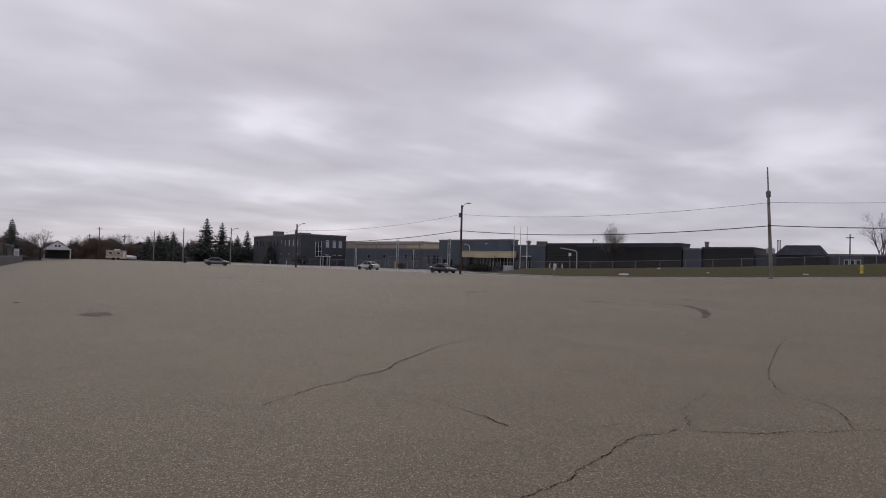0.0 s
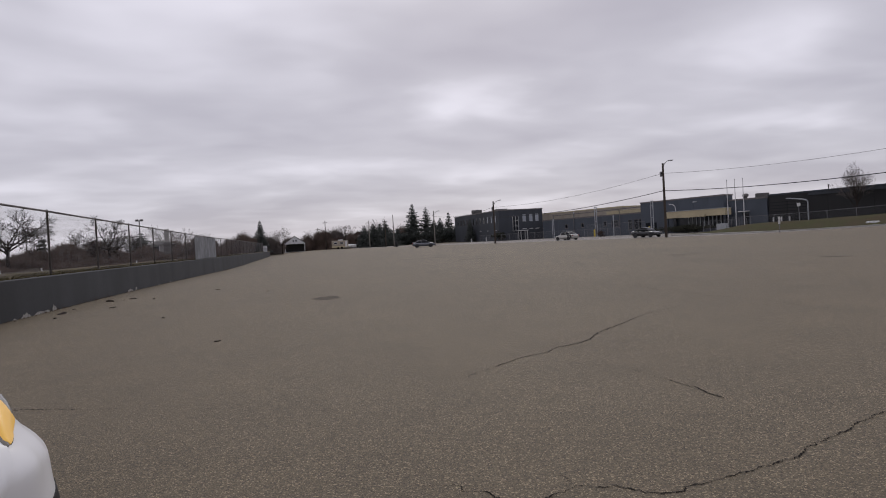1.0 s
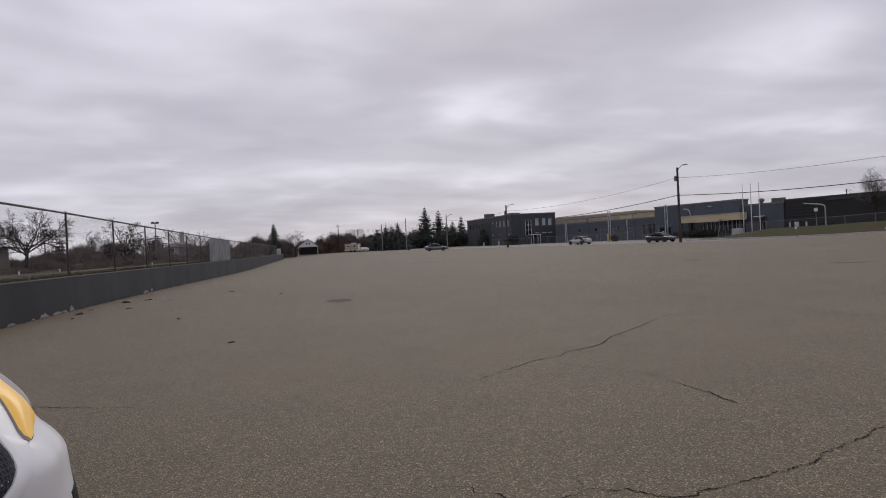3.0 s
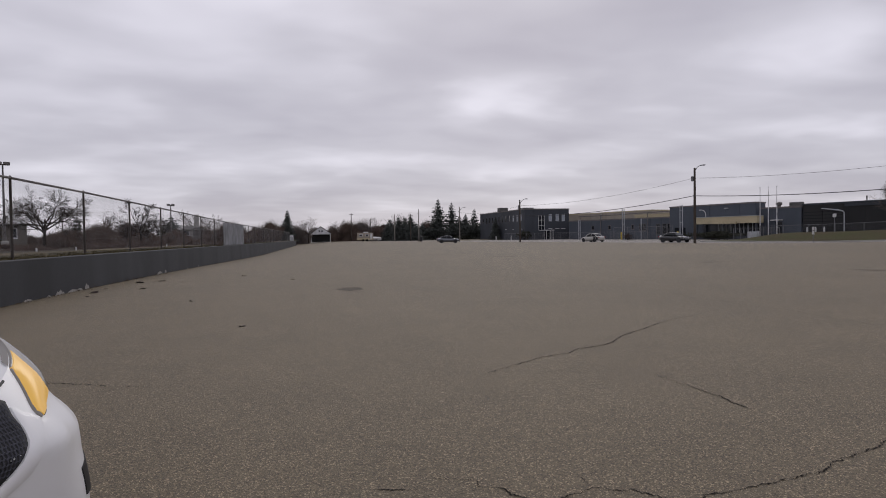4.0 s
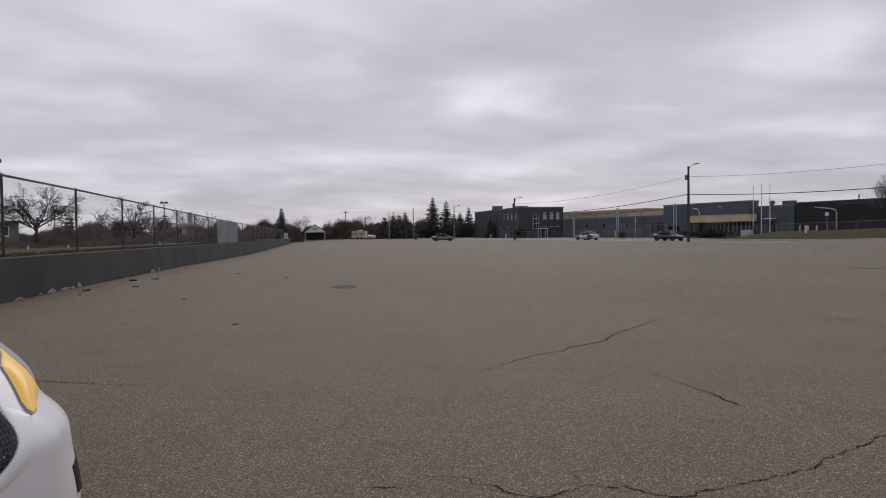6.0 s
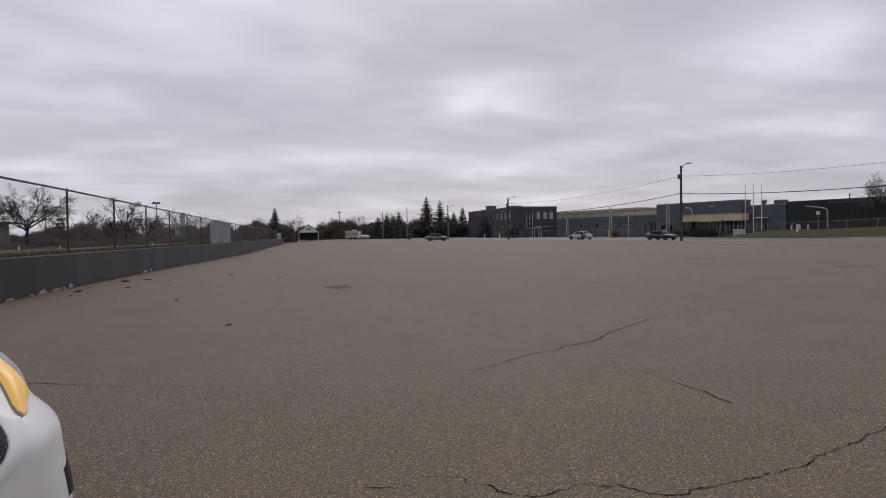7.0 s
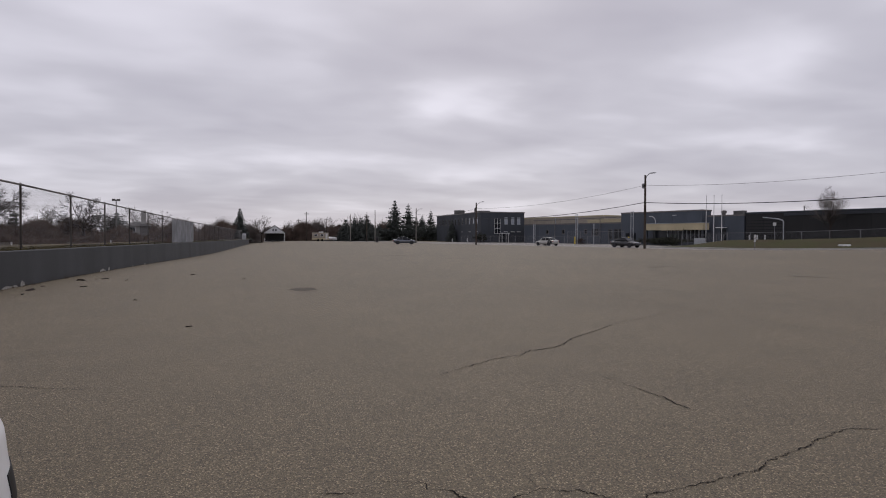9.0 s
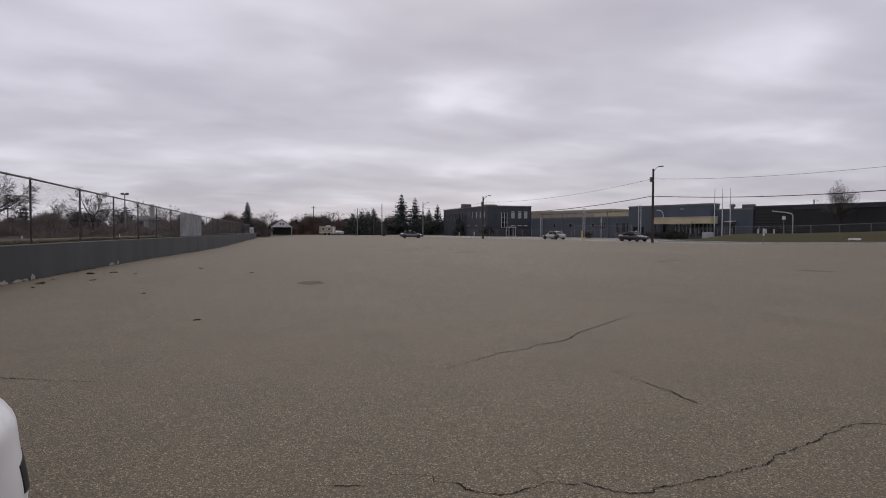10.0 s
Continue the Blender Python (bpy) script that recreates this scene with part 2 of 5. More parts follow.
# ---- mesh building ----
class Shape:
    """Collects plain geometry for one mesh."""

    def __init__(self):
        self.v, self.f = [], []

    def add(self, verts, faces):
        k = len(self.v)
        self.v += [tuple(p) for p in verts]
        self.f += [tuple(k + i for i in f) for f in faces]
        return self

    def box(self, x0, x1, y0, y1, z0, z1, bevel=0.0):
        if bevel:
            b = bevel
            ring = lambda z, d: [(x0 + d, y0 + b, z), (x0 + b, y0 + d, z), (x1 - b, y0 + d, z), (x1 - d, y0 + b, z), (x1 - d, y1 - b, z), (x1 - b, y1 - d, z), (x0 + b, y1 - d, z), (x0 + d, y1 - b, z)]
            return self.rings([ring(z0, b * 0.6), ring(z0 + b, 0), ring(z1 - b, 0), ring(z1, b * 0.6)])
        return self.add([(x0, y0, z0), (x1, y0, z0), (x1, y1, z0), (x0, y1, z0), (x0, y0, z1), (x1, y0, z1), (x1, y1, z1), (x0, y1, z1)],
                        [(0, 3, 2, 1), (4, 5, 6, 7), (0, 1, 5, 4), (1, 2, 6, 5), (2, 3, 7, 6), (3, 0, 4, 7)])

    def rings(self, rings, caps=True, loop=True):
        n = len(rings[0])
        f = []
        for i in range(len(rings) - 1):
            for j in range(n if loop else n - 1):
                f.append((i * n + j, i * n + (j + 1) % n, (i + 1) * n + (j + 1) % n, (i + 1) * n + j))
        if caps:
            f += [tuple(range(n))[::-1], tuple((len(rings) - 1) * n + j for j in range(n))]
        return self.add([p for r in rings for p in r], f)

    def tube(self, points, radii, n=6, caps=True):
        points = [Vector(p) for p in points]
        if isinstance(radii, (int, float)):
            radii = [radii] * len(points)
        rings = []
        for i, p in enumerate(points):
            d = (points[min(i + 1, len(points) - 1)] - points[max(i - 1, 0)]).normalized()
            a = d.cross(Vector((0, 0, 1)) if abs(d.z) < 0.9 else Vector((1, 0, 0))).normalized()
            b = d.cross(a)
            rings.append([p + radii[i] * (math.cos(6.2832 * k / n) * a + math.sin(6.2832 * k / n) * b) for k in range(n)])
        return self.rings(rings, caps)

    def lathe(self, profile, n=16, axis="z", at=(0, 0, 0)):
        rings = []
        for r, h in profile:
            ring = []
            for k in range(n):
                c, s = r * math.cos(6.2832 * k / n), r * math.sin(6.2832 * k / n)
                p = (c, s, h) if axis == "z" else ((c, h, s) if axis == "y" else (h, c, s))
                ring.append((p[0] + at[0], p[1] + at[1], p[2] + at[2]))
            rings.append(ring)
        return self.rings(rings)

    def grid(self, rows):
        return self.rings(rows, caps=False, loop=False)

    def mesh(self, name, mat, smooth=False):
        me = bpy.data.meshes.new(name)
        me.from_pydata(self.v, [], self.f)
        me.materials.append(mat)
        if smooth:
            me.shade_smooth()
        me.update()
        return me


def part(name, shape, mat, parent, label="", smooth=False, at=None):
    me = shape if isinstance(shape, bpy.types.Mesh) else shape.mesh(name, mat, smooth)
    ob = new(name, me)
    ob.parent = parent
    if at:
        ob.location = at
    return tagged(ob, label)


def thing(name, label, category, m=None, group="", kind=""):
    ob = new(name)
    ob.empty_display_size = 0.2
    if m is not None:
        ob.matrix_world = m
    return tagged(ob, label, category, group, kind)


def single(name, shape, mat, label, category, m=None, group="", kind="", smooth=False):
    ob = new(name, shape.mesh(name, mat, smooth))
    if m is not None:
        ob.matrix_world = m
    return tagged(ob, label, category, group, kind)


# The street runs askew to the retaining wall: u along it to the right, v away from the lot.
TURN = -76.0
US, UC = math.sin(radians(76.0)), math.cos(radians(76.0))


def street(u, v, z=0.0, turn=0.0):
    return pose(u * UC + v * US, -u * US + v * UC, z, 0, 0, TURN + turn)


def uv_of(x, y):
    return x * UC - y * US, x * US + y * UC


def rise(u, v):
    """The ground climbs gently towards the far end of the street."""
    r = min(max((u + 44.0) / 39.0, 0.0), 1.25)
    s = min(max((v - 36.0) / 30.0, 0.0), 1.0)
    # and falls along the foot of the retaining wall
    x, y = u * UC + v * US, -u * US + v * UC
    a = min(max((y - 18.0) / 62.0, 0.0), 1.0)
    b = min(max((205.0 - y) / 50.0, 0.0), 1.0)
    c = min(max(1.0 - (x + 7.9 - 0.05 * y) / 16.0, 0.0), 1.0)
    return 1.2 * r ** 1.35 * s * s * (3 - 2 * s) - 0.5 * a * a * (3 - 2 * a) * b * b * (3 - 2 * b) * c * c * (3 - 2 * c)


def bearing(az, d):
    return d * math.sin(radians(az)), d * math.cos(radians(az))


# ---- ground, street, wall ----
def steps(stops):
    out = []
    for (a, b, n) in stops:
        out += [a + (b - a) * i / n for i in range(n)]
    return out + [stops[-1][1]]


gu = steps([(-2500, -300, 4), (-300, -220, 4), (-220, -60, 64), (-60, 20, 40), (20, 300, 8), (300, 2500, 4)])
gv = steps([(-2500, -100, 4), (-100, -20, 5), (-20, 30, 40), (30, 100, 35), (100, 300, 6), (300, 2500, 4)])
rows = []
for v in gv:
    row = []
    for u in gu:
        m = street(u, v).translation
        row.append((m.x, m.y, rise(u, v)))
    rows.append(row)
single("ground", Shape().grid(rows), ASPHALT, "worn pale brown-grey asphalt of a wide empty car park", "car park", kind="structure", smooth=True)


def strip(u0, u1, v0, v1, z0, z1, n=60, lift=0.006):
    rows = []
    for i in range(n + 1):
        u = u0 + (u1 - u0) * i / n
        a, b = street(u, v0).translation, street(u, v1).translation
        rows.append([(a.x, a.y, rise(u, v0) + z0 + lift), (b.x, b.y, rise(u, v1) + z1 + lift)])
    return Shape().grid(rows)


single("road", strip(-170, 90, 66.4, 72.9, 0, 0), ROAD, "smooth grey asphalt street past the car park", "road", kind="structure")


def curb(u0, u1, v):
    s, n = Shape(), int((u1 - u0) / 3)
    rings = []
    for i in range(n + 1):
        u = u0 + (u1 - u0) * i / n
        ring = []
        for dv, dz in ((0, -0.1), (0.02, 0.13), (0.05, 0.16), (0.2, 0.16), (0.2, -0.1)):
            p = street(u, v + dv).translation
            ring.append((p.x, p.y, rise(u, v + dv) + dz))
        rings.append(ring)
    return s.rings(rings)


single("curb", curb(-58, 90, 72.9), CONCRETE, "pale concrete kerb along the street", "kerb", kind="structure")
single("pavement", strip(-58, 90, 73.1, 74.6, 0.15, 0.15), CONCRETE, "pale concrete pavement beside the grass bank", "pavement", kind="structure")
single("driveway", strip(-130, -58, 73.0, 94.0, 0.0, 0.05, 30), ROAD, "grey asphalt forecourt before the works", "forecourt", kind="structure")


def bank_height(u, v):
    """Grass bank between pavement and fence, low at its near end."""
    a = min(max((u + 58.0) / 9.0, 0.0), 1.0)
    top = 1.2 + 0.008 * (u + 50)
    return rise(u, v) + 0.15 + (top - 0.15) * a * a * (3 - 2 * a) * min(max((v - 74.6) / 5.0, 0.0), 1.0)


rows = []
for i in range(61):
    u = -58 + 148 * i / 60
    row = []
    for v in (74.6, 75.6, 77.0, 78.4, 79.6, 84.0, 95.5):
        p = street(u, v).translation
        row.append((p.x, p.y, bank_height(u, v) + 0.01 + random.uniform(-0.03, 0.03)))
    rows.append(row)
single("bank", Shape().grid(rows), GRASS, "mown brown-green winter grass bank", "grass", kind="structure", smooth=True)

WALL_X = lambda y: -7.9 + 0.05 * y
WALL_Z = lambda y: 1.12 - 0.0034 * max(y - 20, 0)
ring_rows = []
for i in range(41):
    y = -40 + 190 * i / 40
    x, z = WALL_X(y), WALL_Z(y)
    ring_rows.append([(x + 0.05, y, -0.9), (x, y, z - 0.02), (x - 0.02, y, z), (x - 0.28, y, z), (x - 0.30, y, z - 0.02), (x - 0.3, y, -0.9)])
single("retaining_wall", Shape().rings(ring_rows), WALLPAINT, "long low retaining wall painted dark grey, flaking at its foot", "wall", kind="structure")
rows = []
for i in range(41):
    y = -60 + 260 * i / 40
    rows.append([(WALL_X(y) - dx, y, WALL_Z(min(y, 150)) + dz + random.uniform(-0.015, 0.03)) for dx, dz in ((0.3, -0.01), (0.7, 0.07), (1.3, 0.09), (2.5, 0.08), (4.5, 0.02))])
single("verge", Shape().grid(rows), STRAW, "dry yellow-brown grass behind the retaining wall", "grass", kind="structure", smooth=True)

single("field", Shape().grid([[(WALL_X(y) - dx, y, WALL_Z(min(y, 150)) + dz) for dx, dz in ((4.3, -0.02), (9, 0.02), (30, 0.0), (90, 0.0), (260, 0.0))] for y in (-60, 0, 40, 80, 120, 160, 200)]), FIELD, "dull brown winter field behind the fence", "field", kind="structure")

# peeled paint at the foot of the wall
for y, w, h in ((17.7, 0.55, 0.09), (18.9, 0.25, 0.07), (19.6, 0.6, 0.17), (20.7, 1.2, 0.12), (21.6, 0.35, 0.24), (30.1, 0.9, 0.17), (31.1, 0.3, 0.24), (14.2, 0.6, 0.1), (38.5, 0.4, 0.12), (35.6, 0.3, 0.08)):
    s = Shape()
    n = 9
    low, top = [], []
    for i in range(n):
        q = i / (n - 1)
        hh = h * (0.15 + 0.85 * math.sin(math.pi * q) ** 0.7 * random.uniform(0.45, 1.0))
        yy = y + w * (q - 0.5)
        foot = rise(*uv_of(WALL_X(yy), yy))
        low.append((WALL_X(yy) + 0.052, yy, foot + 0.004))
        top.append((WALL_X(yy) + 0.052 - 0.05 * (foot + hh) / 1.1 + 0.004, yy, foot + hh))
    s.grid([low, top])
    single("peeled_patch", s, BARE, "bare pale concrete where dark wall paint has peeled", "peeled paint", group="peeled patches on the wall", kind="structure")

# ---- chain-link fence on the wall ----
GAP = 4.76
POST_Y = [8.5 + GAP * i for i in range(27)]
FENCE_Z = lambda y: WALL_Z(y) + 0.06 - min(0.008 * max(y - 20, 0), 0.28)


def link_mesh(width, height, pitch, r, spikes=True):
    """Zigzag wires of a chain-link panel in the x-z plane."""
    s = Shape()
    n = int(width / pitch)
    k = int(height / pitch)
    for i in range(n):
        pts = []
        for j in range(k + 1):
            pts.append((pitch * (i + (1.0 if (j + i) % 2 else 0.0)), 0.004 * (1 if j % 2 else -1), height * j / k))
        for a, b in zip(pts, pts[1:]):
            d = Vector(b) - Vector(a)
            e = Vector((-d.z, 0, d.x)).normalized() * r
            a, b = Vector(a), Vector(b)
            y = Vector((0, r, 0))
            s.add([a - e, a + y, a + e, b - e, b + y, b + e], [(0, 1, 4, 3), (1, 2, 5, 4), (2, 0, 3, 5)])
        if spikes:
            x = pitch * (i + 0.5)
            s.add([(x - r, 0, height), (x + r, 0, height), (x + 0.02, 0, height + 0.07)], [(0, 1, 2)])
    return s


fence = thing("fence", "rusty grey chain-link fence on top of a dark retaining wall", "fence", pose(0, 0, 0))
near_link = link_mesh(GAP, 2.1, 0.05, 0.0017).mesh("chain_link", GALV)
far_link = link_mesh(GAP, 2.1, 0.10, 0.0026, False).mesh("chain_link", GALV)
post_mesh = Shape().lathe([(0.033, -0.15), (0.033, 2.12), (0.038, 2.12), (0.038, 2.15), (0.02, 2.18)], 10).mesh("post", DARKSTEEL, True)
rail_mesh = Shape().tube([(0, 0, 2.12), (GAP / 2, 0, 2.12), (GAP + 0.01, 0, 2.12)], 0.034, 8).mesh("top_rail", DARKSTEEL, True)
slope = math.degrees(math.atan2(1, 0.05))
for i, y in enumerate(POST_Y):
    x = WALL_X(y) - 0.42
    m = pose(x, y, FENCE_Z(y), 0, math.degrees(math.atan2(FENCE_Z(y) - FENCE_Z(y + GAP), GAP)), slope)
    for name, me in (("post", post_mesh), ("top_rail", rail_mesh), ("chain_link", near_link if i < 11 else far_link)):
        if i == len(POST_Y) - 1 and name != "post":
            continue
        o = part(name, me, None, fence)
        o.matrix_world = m
        if name == "chain_link":
            tagged(o, kind="stuff")
# grey windscreen sheet tied to the fence
screen = Shape()
rr = []
for i in range(13):
    rr.append([(i * 0.95, 0.02 * math.sin(i * 1.7) - 0.03, z) for z in (0.05, 0.7, 1.4, 1.98)])
screen.grid(rr).grid([[(x, y - 0.02, z) for x, y, z in r] for r in rr])
o = single("windscreen_sheet", screen, material("grey_sheet", (0.24, 0.245, 0.26), 0.8, 0.3, 1.2), "faded grey windscreen sheet tied to the chain-link fence", "fence sheet", pose(WALL_X(49.6) - 0.34, 49.6, WALL_Z(49) - 0.16, 0, 0, slope))

# rough grass on the wall's edge and round the fence posts
s = Shape()
for i in range(9000):
    y = 9 + 85 * random.random() ** 1.6
    x = WALL_X(y) - 0.26 - abs(random.gauss(0, 0.28))
    a, h, w = random.random() * 6.28, random.uniform(0.015, 0.06), 0.004 + 0.0004 * y
    z = WALL_Z(y) + min(0.08, (WALL_X(y) - x - 0.26) * 0.2) - 0.01
    s.add([(x - w, y - w, z), (x + w, y + w, z), (x + 0.07 * math.cos(a), y + 0.07 * math.sin(a), z + h)], [(0, 1, 2)])
single("grass_tufts", s, material("olive_grass_blades", (0.100, 0.086, 0.046), 0.95, 0.4, 0.8), "ragged olive-brown grass along the wall's edge", "grass", kind="stuff")

# leaf litter and weeds along the foot of the wall
s = Shape()
for i in range(700):
    y = 11 + 70 * random.random() ** 1.5
    x = WALL_X(y) + 0.06 + abs(random.gauss(0, 0.10))
    a, r = random.random() * 6.28, random.uniform(0.012, 0.035)
    s.add([(x + r * math.cos(a + q), y + r * math.sin(a + q) * 1.6, rise(*uv_of(x, y)) + 0.006 + random.random() * 0.03) for q in (0, 1.9, 3.3, 4.8)], [(0, 1, 2, 3)])
for k in range(26):
    y = random.choice((20.5, 25.2, 26.1, 32, 37, 44)) + random.gauss(0, 0.9)
    x = WALL_X(y) + 0.09
    for q in range(14):
        a, h = random.random() * 6.28, random.uniform(0.04, 0.16)
        z = rise(*uv_of(x, y))
        s.add([(x, y - 0.006, z), (x, y + 0.006, z), (x + 0.06 * math.cos(a), y + 0.07 * math.sin(a), z + h)], [(0, 1, 2)])
single("leaf_litter", s, material("dead_leaves", (0.075, 0.052, 0.034), 0.95, 0.4, 20), "dead brown leaves and weeds at the wall's foot", "leaves", kind="stuff")


# ---- cracks and stains in the asphalt ----
def crack(points, width, seed, label="thin dark jagged crack in the worn asphalt"):
    """A jagged strip along a coarse line; it wanders, narrows and widens, and fades at its ends."""
    rnd = random.Random(seed)
    pts = []
    for (x0, y0), (x1, y1) in zip(points, points[1:]):
        n = min(max(4, int(math.hypot(x1 - x0, y1 - y0) / 0.016)), 120)
        for i in range(n):
            pts.append((x0 + (x1 - x0) * i / n, y0 + (y1 - y0) * i / n))
    pts.append(points[-1])
    rows, off, w = [], 0.0, 1.0
    for i, (x, y) in enumerate(pts):
        a, b = pts[max(i - 1, 0)], pts[min(i + 1, len(pts) - 1)]
        d = math.hypot(b[0] - a[0], b[1] - a[1]) or 1
        nx, ny = -(b[1] - a[1]) / d, (b[0] - a[0]) / d
        off = off * 0.72 + rnd.gauss(0, 0.0075)
        jag = off + rnd.gauss(0, 0.0035)
        end = min(1.0, min(i, len(pts) - 1 - i) / 8 + 0.1)
        w = max(0.28, min(1.35, 0.8 * w + 0.17 + rnd.gauss(0, 0.33)))
        h = 0.5 * w * width * end
        z = rise(*uv_of(x, y)) + 0.004
        rows.append([(x + nx * (jag - h), y + ny * (jag - h), z), (x + nx * (jag + h), y + ny * (jag + h), z)])
    single("pavement_crack", Shape().grid(rows), CRACK, label, "crack", group="cracks in the asphalt", kind="structure")


crack([(0.39, 3.71), (0.53, 3.65), (0.63, 3.62), (0.73, 3.62)], 0.009, 1)
crack([(0.78, 3.80), (0.95, 3.72), (1.08, 3.68), (1.11, 3.55), (1.20, 3.48), (1.24, 3.39), (1.37, 3.28), (1.49, 3.27), (1.57, 3.27), (1.66, 3.30), (1.76, 3.31), (1.81, 3.31), (1.92, 3.25), (1.99, 3.23), (2.06, 3.16), (2.10, 3.10), (2.18, 3.06), (2.32, 3.03), (2.39, 3.07), (2.53, 3.05), (2.65, 3.08), (2.78, 3.07), (2.96, 3.12), (3.08, 3.10), (3.20, 3.15), (3.30, 3.14), (3.43, 3.19), (3.55, 3.26), (3.66, 3.29), (3.84, 3.32), (3.98, 3.38), (4.07, 3.39), (4.31, 3.50), (4.55, 3.55), (4.83, 3.60), (4.99, 3.52), (5.25, 3.54), (5.45, 3.51)], 0.0105, 2, "long dark jagged crack across the worn asphalt")
crack([(5.45, 3.51), (5.72, 3.65), (5.95, 3.87), (6.10, 3.99), (6.52, 4.13), (6.76, 4.20), (7.24, 4.30)], 0.008, 5)
crack([(5.45, 3.51), (5.46, 3.37), (5.77, 3.13), (6.01, 2.97), (6.34, 2.86), (6.56, 2.69), (6.91, 2.56), (7.31, 2.36), (8.2, 1.9)], 0.009, 6)
crack([(6.91, 2.56), (7.27, 2.75), (7.68, 2.99), (7.94, 3.24), (8.02, 3.53), (8.14, 3.83), (8.70, 4.23), (9.79, 4.80), (11.15, 5.37), (12.93, 6.10), (14.74, 6.78), (16.06, 7.04)], 0.010, 7)
crack([(2.06, 6.41), (2.49, 6.73)], 0.009, 8)
crack([(2.49, 6.73), (2.72, 6.86), (3.14, 7.12), (3.50, 7.20), (3.75, 7.45), (4.09, 7.51), (4.43, 7.72), (4.82, 8.15), (5.16, 8.37), (5.73, 8.78), (6.29, 9.20)], 0.018, 9)
crack([(6.29, 9.20), (6.77, 9.48), (7.20, 9.65), (8.24, 10.25)], 0.013, 10)
crack([(9.66, 14.40), (9.45, 13.47), (9.20, 12.13), (9.37, 11.56), (9.28, 11.01), (9.40, 10.33), (9.51, 9.71), (9.36, 8.91), (9.42, 8.50), (9.26, 7.73)], 0.017, 21)
crack([(10.49, 7.85), (11.57, 7.49), (12.48, 6.73), (13.03, 6.23)], 0.014, 25)
crack([(3.83, 5.87), (3.89, 5.50)], 0.008, 26)
crack([(3.89, 5.50), (3.89, 5.26), (3.92, 5.04), (3.93, 4.85), (3.91, 4.64), (3.92, 4.50), (3.92, 4.40)], 0.014, 22)
crack([(1.73, 3.55), (1.77, 3.47), (1.78, 3.33)], 0.005, 23)
crack([(5.05, 10.48), (5.12, 9.82)], 0.007, 24)
crack([(3.73, 9.39), (3.75, 8.95)], 0.006, 27)
crack([(-2.90, 7.54), (-2.35, 7.27), (-1.77, 7.00), (-1.45, 6.85)], 0.011, 11)


def blot(x, y, rx, ry, turn, seed, name="oil_stain", label="old dark oil stain on the pale asphalt", mat=STAIN):
    rnd = random.Random(seed)
    n, ring = 44, []
    p1, p2, p3 = (rnd.random() * 6.28 for _ in range(3))
    for k in range(n):
        a = 6.2832 * k / n
        r = 0.85 + 0.13 * math.sin(2 * a + p1) + 0.09 * math.sin(5 * a + p2) + 0.05 * math.sin(11 * a + p3) + rnd.uniform(-0.04, 0.04)
        px, py = rx * r * math.cos(a), ry * r * math.sin(a)
        c, s = math.cos(radians(turn)), math.sin(radians(turn))
        gx, gy = x + px * c - py * s, y + px * s + py * c
        ring.append((gx, gy, rise(*uv_of(gx, gy)) + 0.004))
    single(name, Shape().add(ring, [tuple(range(n))]), mat, label, "stain", group="stains on the asphalt", kind="structure")


blot(1.52, 18.0, 0.42, 0.75, 10, 1)
blot(11.9, 47.4, 2.6, 0.5, 0, 2)
blot(13.7, 39.4, 1.4, 0.35, -10, 3)
blot(21.3, 26.7, 0.8, 0.35, -40, 4)
blot(21.4, 18.0, 0.9, 0.3, -45, 5)
blot(20.0, 25.6, 0.5, 0.3, -30, 6)
blot(28.6, 17.6, 0.9, 0.3, -50, 7)
blot(9.0, 52.0, 1.6, 0.4, 0, 8)


def tyre_mark(points, width, label):
    """A curved dark rubber trace that swells and fades along its way."""
    rows = []
    for i, (x, y) in enumerate(points):
        a, b = points[max(i - 1, 0)], points[min(i + 1, len(points) - 1)]
        d = math.hypot(b[0] - a[0], b[1] - a[1]) or 1
        h = 0.5 * width * (0.25 + 0.75 * math.sin(math.pi * (i + 0.5) / len(points)))
        nx, ny = -(b[1] - a[1]) / d * h, (b[0] - a[0]) / d * h
        z = rise(*uv_of(x, y)) + 0.004
        rows.append([(x - nx, y - ny, z), (x + nx, y + ny, z)])
    single("tyre_mark", Shape().grid(rows), STAIN, label, "tyre mark", group="tyre marks on the asphalt", kind="structure")


tyre_mark([(23.15, 16.36), (23.54, 15.62), (23.4, 14.7), (21.83, 13.11), (20.09, 11.89), (18.34, 10.96)], 0.38, "dark curved tyre mark on the asphalt")


# litter
def scrap(x, y, size, seed, mat, label, name="litter"):
    rnd = random.Random(seed)
    s = Shape()
    ring = []
    for k in range(13):
        a = 6.2832 * k / 13
        r = size * rnd.uniform(0.32, 0.6)
        ring.append((r * math.cos(a), 0.28 * r * math.sin(a) + 0.05 * size * math.cos(2 * a)))
    top = [(px * 0.85, py * 0.8, size * rnd.uniform(0.03, 0.13)) for px, py in ring]
    s.rings([[(px, py, 0) for px, py in ring], top])
    single(name, s, mat, label, "litter", pose(x, y, rise(*uv_of(x, y)), 0, 0, seed * 37))


